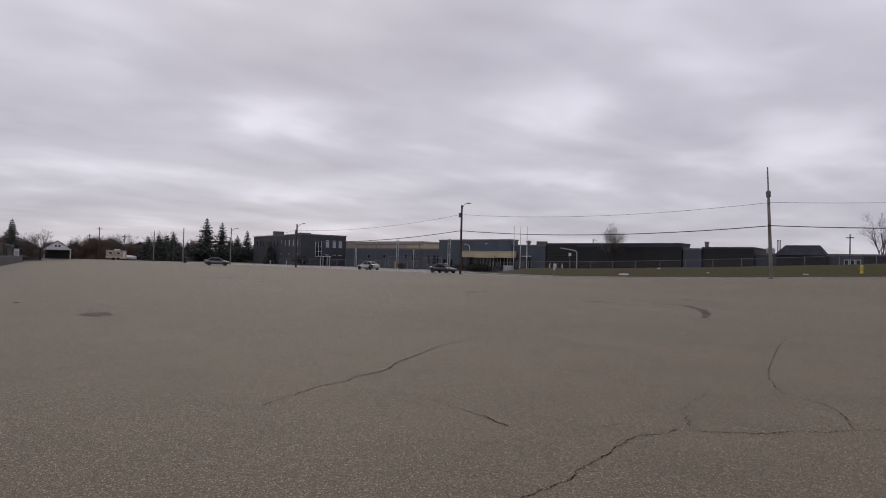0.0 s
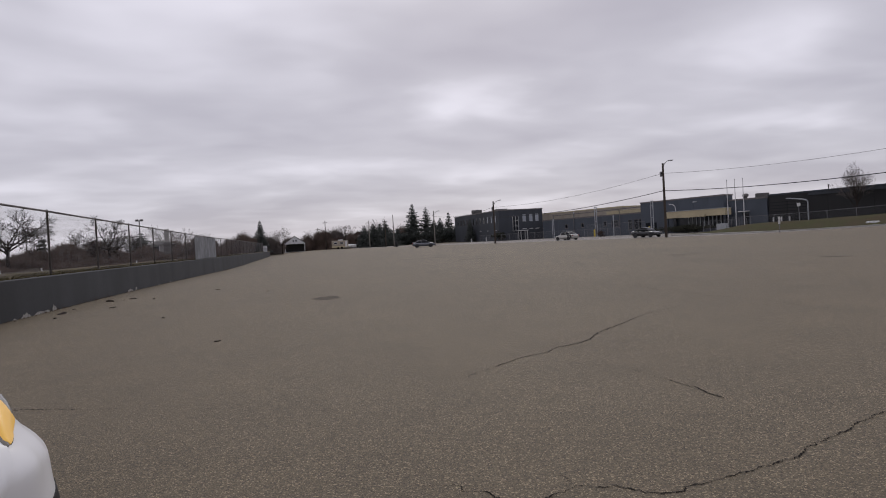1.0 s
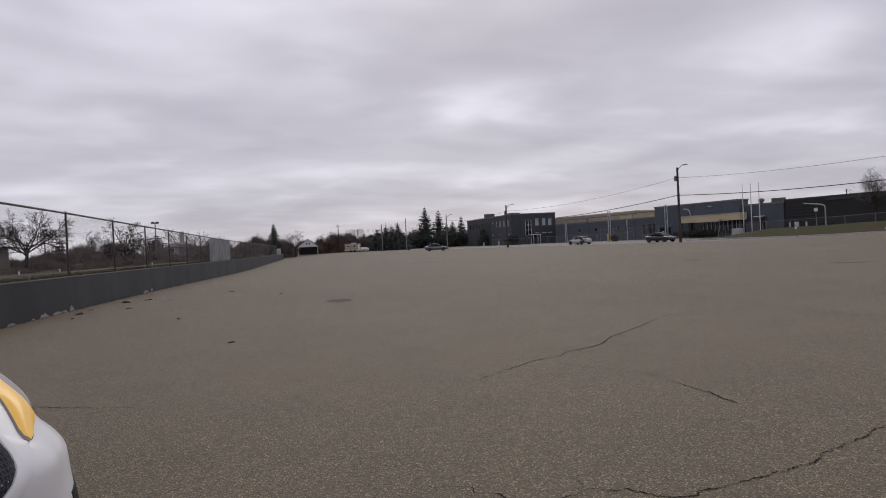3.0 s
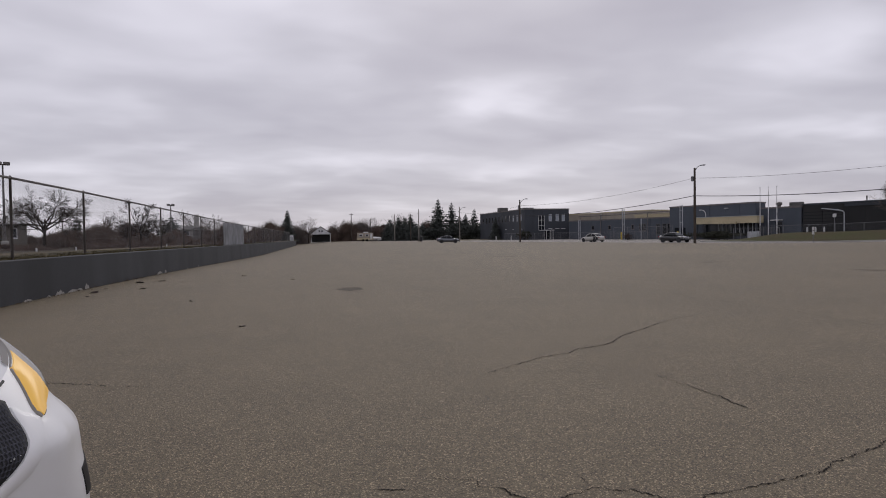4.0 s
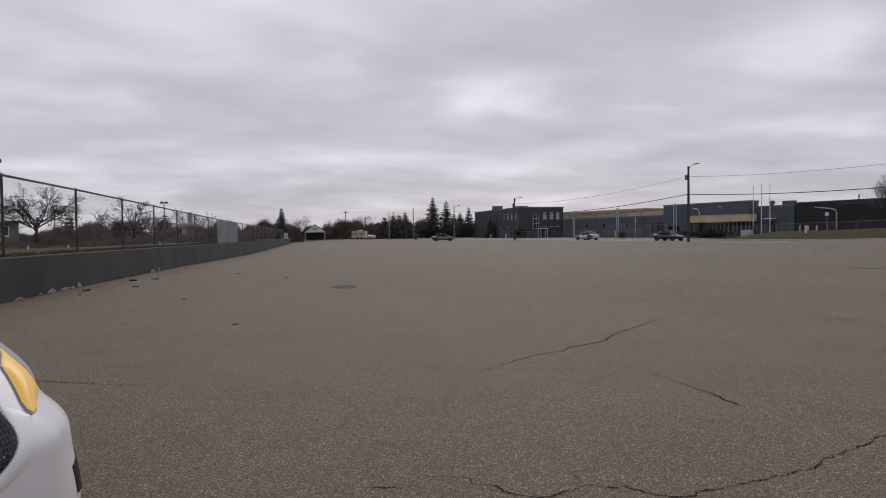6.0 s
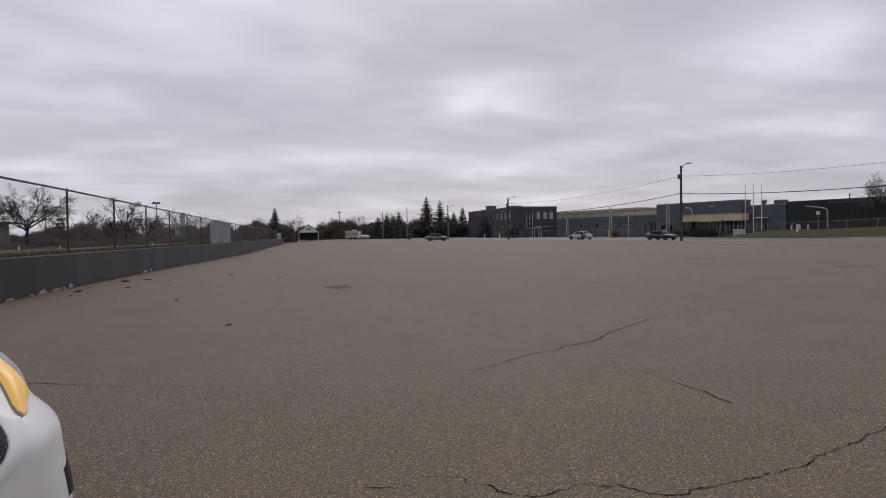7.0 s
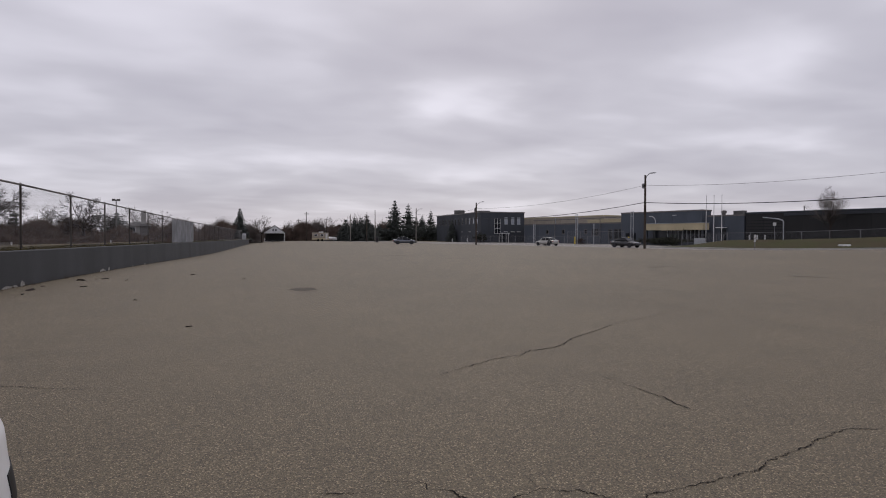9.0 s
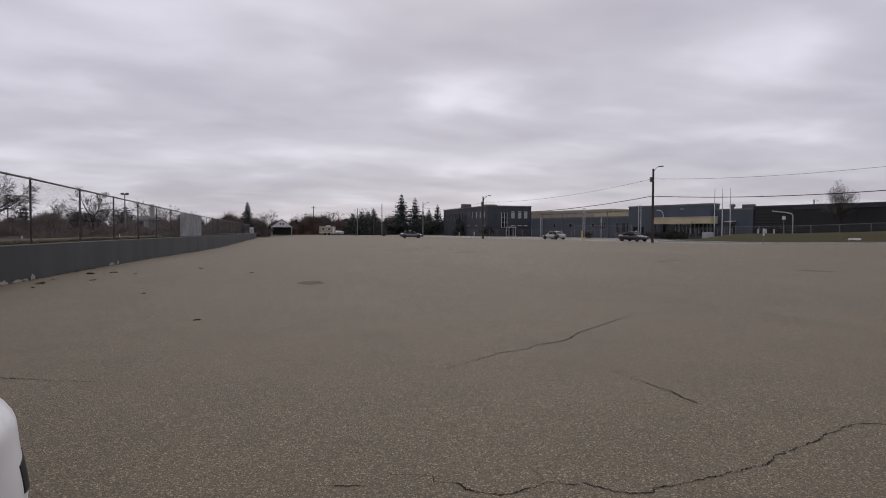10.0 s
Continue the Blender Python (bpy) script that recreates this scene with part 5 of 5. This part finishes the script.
# evergreens behind the dark parked car
for k, (az, d, h, w) in enumerate(((8.75, 185, 6.9, 2.3), (9.55, 180, 7.3, 2.2), (10.2, 182, 7.4, 2.6), (10.75, 178, 8.0, 2.2), (11.3, 184, 5.4, 2.4), (13.45, 195, 13.6, 3.3), (14.75, 195, 12.4, 2.8), (16.95, 200, 10.4, 2.0), (16.1, 205, 8.8, 2.2), (11.9, 205, 6.0, 2.6), (15.5, 208, 8.2, 2.8), (17.7, 208, 6.8, 2.8), (18.4, 206, 6.2, 2.6))):
    x, y = bearing(az, d)
    conifer(x, y, 0, h, w if h > 9 else w * 1.35, 80 + k, "tall dark spruce with drooping boughs beyond the car park" if h > 9 else "dark bushy evergreen beyond the car park", 1.4 if h < 9 else 1.15, ragged=0.35 if h > 9 else 0.15, airy=h > 9)
for k, (az, d, rx, rz) in enumerate(((12.0, 190, 4, 2.0), (13.4, 192, 5, 2.3), (15.0, 190, 6, 2.5), (16.6, 188, 5, 2.6), (17.6, 200, 4, 2.4))):
    x, y = bearing(az, d)
    hedge("evergreen_bush", pose(x, y, 0, 0, 0, -az), rx, 2.0, rz, 1500, 0.32, "dense dark evergreen bush beyond the car park", 90 + k, NEEDLE)
# planting at the office
conifer(54.4, 158, 0, 6.3, 1.2, 101, "conical dark evergreen against the office wall", 1.6, "evergreen_tree", 0.1)
hedge("evergreen_bush", pose(55.2, 137.6, 0), 1.6, 1.2, 1.4, 900, 0.2, "round dark evergreen bush at the office corner", 102)
hedge("evergreen_bush", pose(51, 178, 0), 2.8, 1.5, 0.7, 700, 0.2, "low dark evergreen bush beside the street", 103)
hedge("dry_bush", street(-84.7, 85.5, 0), 1.1, 0.6, 0.7, 500, 0.12, "small dry brown bush beside a yellow bollard", 104, TWIG)
for x, y, h in ((52.5, 152, 1.0), (53.5, 143, 1.1)):
    o = thing("marker_post", "short pale marker post before the office", "post", pose(x, y, 0))
    part("shaft", Shape().box(-0.15, 0.15, -0.1, 0.1, -0.2, h, 0.03), WHITE, o)
o = thing("litter_bin", "slim dark litter bin beyond the car park", "bin", pose(*bearing(11.75, 150), 0))
part("drum", Shape().lathe([(0.25, 0), (0.3, 0.1), (0.3, 1.0), (0.2, 1.15)], 12), PLASTIC, o)
part("lid", Shape().lathe([(0.32, 1.1), (0.32, 1.2), (0.1, 1.32)], 12), PLASTIC, o)
# trees beyond the works roofs
p = street(-42.5, 93.2).translation
bare_tree(p.x, p.y, rise(-42.5, 93.2), 9.2 - rise(-42.5, 93.2), 111, "upright leafless tree standing before the black works hall", 0.30, TWIG_PALE, 0.05, 0.36, 0.014, (5, 6, 6), 0.010, 14)
p = street(-7.2, 106).translation
bare_tree(p.x, p.y, 1.5, 9.3, 113, "large leafless tree rising behind the works range", 0.5, TWIG, 0.10, 0.22, 0.016, (4, 5, 6), 0.012)
p = street(-1.5, 108).translation
bare_tree(p.x, p.y, 1.5, 8.6, 117, "large leafless tree rising behind the works range", 0.5, TWIG, 0.10, 0.22, 0.016, (4, 5, 6), 0.012)
for u, h in ((-13.0, 8.0), (-7.6, 7.4), (-4.9, 8.2)):
    o = thing("utility_pole", "slim far wooden utility pole", "utility pole", street(u, 125, 0.5), "far utility poles")
    part("shaft", Shape().lathe([(0.12, -0.4), (0.09, h)], 8), WOOD, o)
    part("crossarm", Shape().box(-0.6, 0.6, -0.06, 0.06, h - 0.7, h - 0.55), WOOD, o)


# ---- cars ----
def wheel(o, x, y, r, side):
    w = part("wheel", Shape().lathe([(r * 0.62, -0.1), (r * 0.95, -0.1), (r, -0.06), (r, 0.06), (r * 0.95, 0.1), (r * 0.62, 0.1)], 24, "y", (0, 0, 0)), RUBBER, o, smooth=False, at=(x, y, r))
    part("rim", Shape().lathe([(r * 0.64, -0.085), (r * 0.6, -0.07), (r * 0.2, -0.04), (r * 0.16, -0.075), (0.01, -0.08)] if side < 0 else [(0.01, 0.08), (r * 0.16, 0.075), (r * 0.2, 0.04), (r * 0.6, 0.07), (r * 0.64, 0.085)], 16, "y"), RIM, w)


def hull(stations, n=20, power=4.0):
    rings = []
    for x, hw, zb, zt in stations:
        zc, hh, ring = (zb + zt) / 2, (zt - zb) / 2, []
        for k in range(n):
            a = 6.2832 * (k + 0.5) / n
            c, s = math.cos(a), math.sin(a)
            ring.append((x, hw * math.copysign(abs(c) ** (2 / power), c), zc + hh * math.copysign(abs(s) ** (2 / power), s)))
        rings.append(ring)
    return Shape().rings(rings)


def sedan(name, m, paint, label, length=4.5):
    """A four-door saloon, nose towards +x, standing on z=0."""
    k = length / 4.6
    o = thing(name, label, "car", m)
    body = [(-2.3, 0.62, 0.42, 0.86), (-2.22, 0.8, 0.33, 0.97), (-1.9, 0.87, 0.26, 1.01), (-1.2, 0.89, 0.22, 0.98), (0, 0.89, 0.2, 0.94), (0.9, 0.89, 0.2, 0.95), (1.6, 0.87, 0.24, 0.86), (2.05, 0.8, 0.28, 0.76), (2.26, 0.62, 0.36, 0.66)]
    part("body", hull([(x * k, w, a, b) for x, w, a, b in body]), paint, o, smooth=True)
    cab = [(-1.75, 0.62, 0.9, 1.0), (-1.05, 0.66, 0.9, 1.36), (-0.5, 0.67, 0.9, 1.44), (0.1, 0.67, 0.9, 1.43), (0.45, 0.66, 0.9, 1.36), (1.25, 0.66, 0.86, 0.96)]
    part("cabin_glass", hull([(x * k, w, a, b - 0.015) for x, w, a, b in cab], 20, 3.2), PANE, o, smooth=True)
    part("roof", hull([(-1.1 * k, 0.6, 1.33, 1.385), (-0.5 * k, 0.62, 1.39, 1.455), (0.1 * k, 0.62, 1.38, 1.445), (0.48 * k, 0.6, 1.33, 1.375)], 16, 4), paint, o, smooth=True)
    for sy in (-1, 1):
        for px, dx in ((-0.42, 0.02), (0.48, 0.62), (-1.15, -0.55)):
            part("pillar", Shape().tube([(px * k, sy * 0.645, 1.38), ((px + dx) * k, sy * 0.70, 0.92)], 0.035, 6), paint, o)
        for wx in (-1.38, 1.42):
            wheel(o, wx * k, sy * 0.80, 0.32, sy)
            part("wheel_arch", Shape().lathe([(0.38, -0.03), (0.38, 0.03)], 18, "y", (wx * k, sy * 0.872, 0.34)), PLASTIC, o)
        part("headlight", Shape().box(2.02 * k, 2.2 * k, min(sy * 0.45, sy * 0.74), max(sy * 0.45, sy * 0.74), 0.6, 0.74, 0.03), LENS, o)
        part("tail_light", Shape().box(-2.3 * k, -2.14 * k, min(sy * 0.5, sy * 0.78), max(sy * 0.5, sy * 0.78), 0.72, 0.88, 0.03), TAIL, o)
        part("door_mirror", Shape().box(0.5 * k, 0.68 * k, min(sy * 0.78, sy * 0.98), max(sy * 0.78, sy * 0.98), 0.93, 1.07, 0.03), paint, o)
        for hx in (-0.75, 0.2):
            part("door_handle", Shape().box(hx * k, (hx + 0.2) * k, min(sy * 0.885, sy * 0.91), max(sy * 0.885, sy * 0.91), 0.80, 0.84), paint, o)
    part("front_bumper", Shape().box(2.12 * k, 2.3 * k, -0.55, 0.55, 0.33, 0.5, 0.05), PLASTIC, o)
    part("number_plate", Shape().box(-2.34 * k, -2.31 * k, -0.25, 0.25, 0.6, 0.72), WHITE, o)
    return o


sedan("parked_car", pose(28.6, 111.5, 0, 0, 0, -12), GREYCAR, "dark grey saloon car parked at the lot's edge", 4.4)
sedan("saloon_car", street(-59.6, 69.5, 0.006, 0), BLACKCAR, "black saloon car on the street", 4.6)
silver = sedan("saloon_car", street(-77.5, 70.2, 0.006, 180), SILVERCAR, "pale silver saloon car with a black rear quarter", 4.5)
part("rear_quarter", Shape().rings([[(x, y, z) for x, z in ((-2.12, 0.42), (-1.75, 0.36), (-1.72, 0.72), (-1.0, 0.74), (-1.15, 0.93), (-2.1, 0.92))] for y in (0.845, 0.895)]), PLASTIC, silver, "matt black replacement quarter panel")


# ---- white sport utility car beside the camera ----
def front_point(th, z, off=0.0):
    """The nose of the car: th is the angle round it in degrees (0 ahead, 90 at its left side), z the height."""
    a = radians(abs(th))
    lean = 0.0
    if z > 0.62:
        lean = 1.2 * (z - 0.62) ** 1.25
    elif z < 0.42:
        lean = 0.10 * (0.42 - z)
    hw = 0.995 - 0.45 * max(z - 0.66, 0) ** 1.3 - 0.075 * min(max((z - 0.62) / 0.16, 0), 1) ** 2 - 0.03 * max(0.35 - z, 0)
    x = -0.517 * (1 - max(math.cos(a), 0) ** 0.62) - lean
    y = hw * math.sin(a) ** 0.79
    crease = 0.012 * math.exp(-((z - 0.58) / 0.10) ** 2)
    t, b = abs(th), min(max((abs(th) - 34) / 24, 0), 1)
    up, over = min(max((z - 0.22) / 0.48, 0), 1), min(max((z - 0.60) / 0.32, 0), 1)
    tuck = math.sin(1.5708 * up) ** 1.4 * (1 - over * over * (3 - 2 * over))
    off -= 0.078 * tuck * b * b * (3 - 2 * b) * (1 - 0.6 * min(max((t - 74) / 16, 0), 1))
    n = Vector((math.cos(a) * 0.8, math.sin(a), 0.25 if z > 0.62 else 0.0)).normalized()
    p = Vector((x, y, z)) + n * (off + crease)
    return Vector((p.x, math.copysign(p.y, th), p.z))


def nose_top(th):
    q = abs(th) / 90
    return 0.80 + 0.345 * q ** 1.12 + 0.07 * q ** 4


def patch(loop_t, loop_z, nt=14, nz=8, off=0.006, thick=0.02, swell=0.0):
    """A panel on the nose between two edges: loop_t(s) gives the angles, loop_z(s) the lower and upper heights."""
    outer, inner = [], []
    for i in range(nt + 1):
        s = i / nt
        th, (z0, z1) = loop_t(s), loop_z(s)
        outer.append([front_point(th, z0 + (z1 - z0) * j / nz, off + swell * math.sin(math.pi * j / nz) ** 0.7 * math.sin(math.pi * (0.03 + 0.94 * s)) ** 0.6) for j in range(nz + 1)])
        inner.append([front_point(th, z0 + (z1 - z0) * j / nz, off - thick) for j in range(nz + 1)])
    sh = Shape().grid(outer).grid(inner)
    rim_o = [outer[0][j] for j in range(nz + 1)] + [r[-1] for r in outer[1:]] + outer[-1][::-1][1:] + [r[0] for r in outer[::-1][1:-1]]
    rim_i = [inner[0][j] for j in range(nz + 1)] + [r[-1] for r in inner[1:]] + inner[-1][::-1][1:] + [r[0] for r in inner[::-1][1:-1]]
    return sh.rings([rim_o, rim_i], caps=False)


SUV = pose(-1.503, 2.688, 0, 0, 0, -37.3)
suv = thing("white_car", "white sport utility car with a lit amber headlamp and honeycomb grille", "car", SUV)
angles = [-90 + 4 * i for i in range(46)]
rows = []
for th in angles:
    top = nose_top(th)
    rows.append([front_point(th, 0.15 + (top - 0.15) * j / 24) for j in range(25)])
part("front_bumper", Shape().grid(rows), WHITECAR, suv, smooth=True)
hood_rows = []
for th in angles:
    p = front_point(th, nose_top(th))
    q = p.y / 0.95
    end = Vector((-1.75, p.y * 0.98, 1.29 - 0.08 * q * q))
    hood_rows.append([Vector((p.x + (end.x - p.x) * s, p.y + (end.y - p.y) * s, p.z + (end.z - p.z) * (1 - (1 - s) ** 1.7) + 0.0)) for s in (0, 0.05, 0.12, 0.25, 0.45, 0.7, 1.0)])
part("hood", Shape().grid(hood_rows), WHITECAR, suv, smooth=True)
for sy in (-1, 1):
    side_rows = []
    for z in (0.24, 0.34, 0.5, 0.6, 0.7, 0.85, 1.0, 1.10, 1.18):
        a = front_point(90 * sy, min(z, 1.10))
        wz = a.y
        side_rows.append([(a.x, wz, z), (-1.4, wz, z), (-2.4, wz, z), (-3.6, wz, z), (-4.3, wz * 0.97, z), (-4.62, wz * 0.8, z)])
    part("side_panel", Shape().grid(side_rows), WHITECAR, suv, smooth=True)
    for wx in (-0.98, -3.75):
        part("wheel_arch", Shape().lathe([(0.44, -0.02), (0.44, 0.012)], 22, "y", (wx, sy * 0.945, 0.38)), PLASTIC, suv)
        wheel(suv, wx, sy * 0.86, 0.37, sy)
    part("side_window", Shape().add([(-1.95, sy * 0.86, 1.14), (-4.2, sy * 0.86, 1.14), (-4.0, sy * 0.72, 1.62), (-2.6, sy * 0.72, 1.66), (-1.95, sy * 0.84, 1.14), (-4.2, sy * 0.84, 1.14), (-4.0, sy * 0.70, 1.62), (-2.6, sy * 0.70, 1.66)], [(0, 1, 2, 3), (7, 6, 5, 4), (0, 4, 5, 1), (1, 5, 6, 2), (2, 6, 7, 3), (3, 7, 4, 0)]), PANE, suv)
    part("door_mirror", Shape().box(-1.98, -1.8, min(sy * 0.93, sy * 1.14), max(sy * 0.93, sy * 1.14), 1.12, 1.3, 0.04), WHITECAR, suv)
part("cabin", hull([(-4.6, 0.72, 1.0, 1.15), (-4.4, 0.82, 1.0, 1.55), (-3.6, 0.83, 1.0, 1.72), (-2.7, 0.83, 1.0, 1.72), (-2.4, 0.82, 1.0, 1.6), (-1.72, 0.84, 1.0, 1.18)], 20, 3.4), WHITECAR, suv, smooth=True)
part("windscreen", Shape().add([(-1.80, -0.76, 1.20), (-1.80, 0.76, 1.20), (-2.55, 0.66, 1.68), (-2.55, -0.66, 1.68), (-1.84, -0.76, 1.17), (-1.84, 0.76, 1.17), (-2.59, 0.66, 1.65), (-2.59, -0.66, 1.65)], [(0, 1, 2, 3), (7, 6, 5, 4), (0, 4, 5, 1), (1, 5, 6, 2), (2, 6, 7, 3), (3, 7, 4, 0)]), PANE, suv)
part("rear_panel", Shape().box(-4.66, -4.58, -0.75, 0.75, 0.3, 1.15, 0.03), WHITECAR, suv)
part("underbody", Shape().box(-4.5, -0.55, -0.8, 0.8, 0.18, 0.27), PLASTIC, suv)


def lamp_low(s):
    """Lower edge of the headlamp, from its pointed front to its tail."""
    return 0.740 + 0.150 * s + 0.05 * s ** 3


def lamp_top(s):
    return min(nose_top(35.7 + 50 * s) - 0.004, 0.744 + 1.15 * s)


for sy in (-1, 1):
    lamp = part("headlight", patch(lambda s: sy * (35.7 + 50 * s), lambda s: (lamp_low(s), lamp_top(s)), 28, 10, 0.010, 0.02, 0.020), LENS, suv, "clear wraparound headlamp", smooth=True)
    if sy > 0:
        part("turn_lamp", patch(lambda s: 36.9 + 22 * s, lambda s: (lamp_low(0.024 + 0.44 * s) + 0.002, lamp_top(0.024 + 0.44 * s) - 0.003), 18, 8, 0.016, 0.02, 0.020), AMBER, lamp, "lit amber turn lamp", smooth=True)
    tail = []
    for i in range(15):
        th = sy * (45 + 40 * i / 14)
        p = front_point(th, nose_top(th))
        q = p.y / 0.95
        end = Vector((-1.75, p.y * 0.98, 1.29 - 0.08 * q * q))
        deep = 0.10 * math.sin(math.pi * min(1, 0.12 + 0.5 * i / 14))
        tail.append([Vector((p.x + (end.x - p.x) * s, p.y + (end.y - p.y) * s, p.z + (end.z - p.z) * (1 - (1 - s) ** 1.7) + 0.007)) for s in (0, 0.3 * deep, 0.65 * deep, deep)])
    part("lamp_tail", Shape().grid(tail), LENS, lamp, "grey clear tail of the headlamp", smooth=True)
    part("lamp_gap", patch(lambda s: sy * (38.5 + 47 * s), lambda s: (lamp_low(0.056 + 0.94 * s) - 0.006, lamp_low(0.056 + 0.94 * s)), 24, 2, 0.006, 0.01), PLASTIC, suv)
    part("fog_slot", patch(lambda s: sy * (57 + 18 * s), lambda s: (0.25, 0.40 + 0.05 * s), 8, 6, 0.006), PLASTIC, suv, "black plastic fog-lamp slot")
part("hood_gap", patch(lambda s: -36 + 72 * s, lambda s: (nose_top(-36 + 72 * s) - 0.012, nose_top(-36 + 72 * s) - 0.003), 24, 2, 0.004, 0.02), PLASTIC, suv, "dark gap between bonnet and bumper")
GRILLE = ((0, 0.45), (12, 0.50), (18, 0.57), (22, 0.63), (24.5, 0.67), (27.5, 0.76), (29.5, 0.83))
SURROUND = ((0, 0.38), (12, 0.43), (23, 0.53), (27, 0.60), (30, 0.67), (35, 0.74))


def along(table, th):
    """Height at an angle, read off a short table of corners."""
    th = abs(th)
    for (a, za), (b, zb) in zip(table, table[1:]):
        if th <= b:
            return za + (zb - za) * (th - a) / (b - a)
    return table[-1][1]


def grille_span(th):
    corner = max(abs(th) - 26.5, 0.0) / 3.0
    return along(GRILLE, th) + 0.012 * corner ** 3, nose_top(th) - 0.036 - 0.022 * corner ** 3


grille = part("grille", patch(lambda s: -29.5 + 59 * s, lambda s: grille_span(-29.5 + 59 * s), 42, 8, 0.004, 0.02), PLASTIC, suv, "black honeycomb grille")
part("grille_surround", patch(lambda s: -35 + 70 * s, lambda s: (along(SURROUND, -35 + 70 * s), along(GRILLE, -35 + 70 * s) - 0.006 - 0.0135 * max(abs(-35 + 70 * s) - 29.5, 0)), 48, 6, 0.009, 0.02, 0.010), WHITECAR, suv, "raised white lip round the grille", smooth=True)
comb = Shape()
for j in range(18):
    for i in range(-31, 32):
        th, z = i * 1.05 + (0.51 if j % 2 else 0), 0.464 + j * 0.0225
        lo, hi = grille_span(abs(th) + 0.75) if abs(th) < 28.4 else (1, 0)
        if not lo + 0.014 < z < hi - 0.016:
            continue
        ring_o, ring_i = [], []
        for k in range(6):
            a = 1.0472 * k + 0.5236
            ring_o.append(front_point(th + 0.60 * math.cos(a), z + 0.0150 * math.sin(a), 0.010))
            ring_i.append(front_point(th + 0.40 * math.cos(a), z + 0.0100 * math.sin(a), 0.006))
        comb.rings([ring_o, ring_i], caps=False)
tagged(part("honeycomb", comb, material("grille_plastic", (0.040, 0.042, 0.056), 0.4, 0.2, 12), grille), kind="stuff")
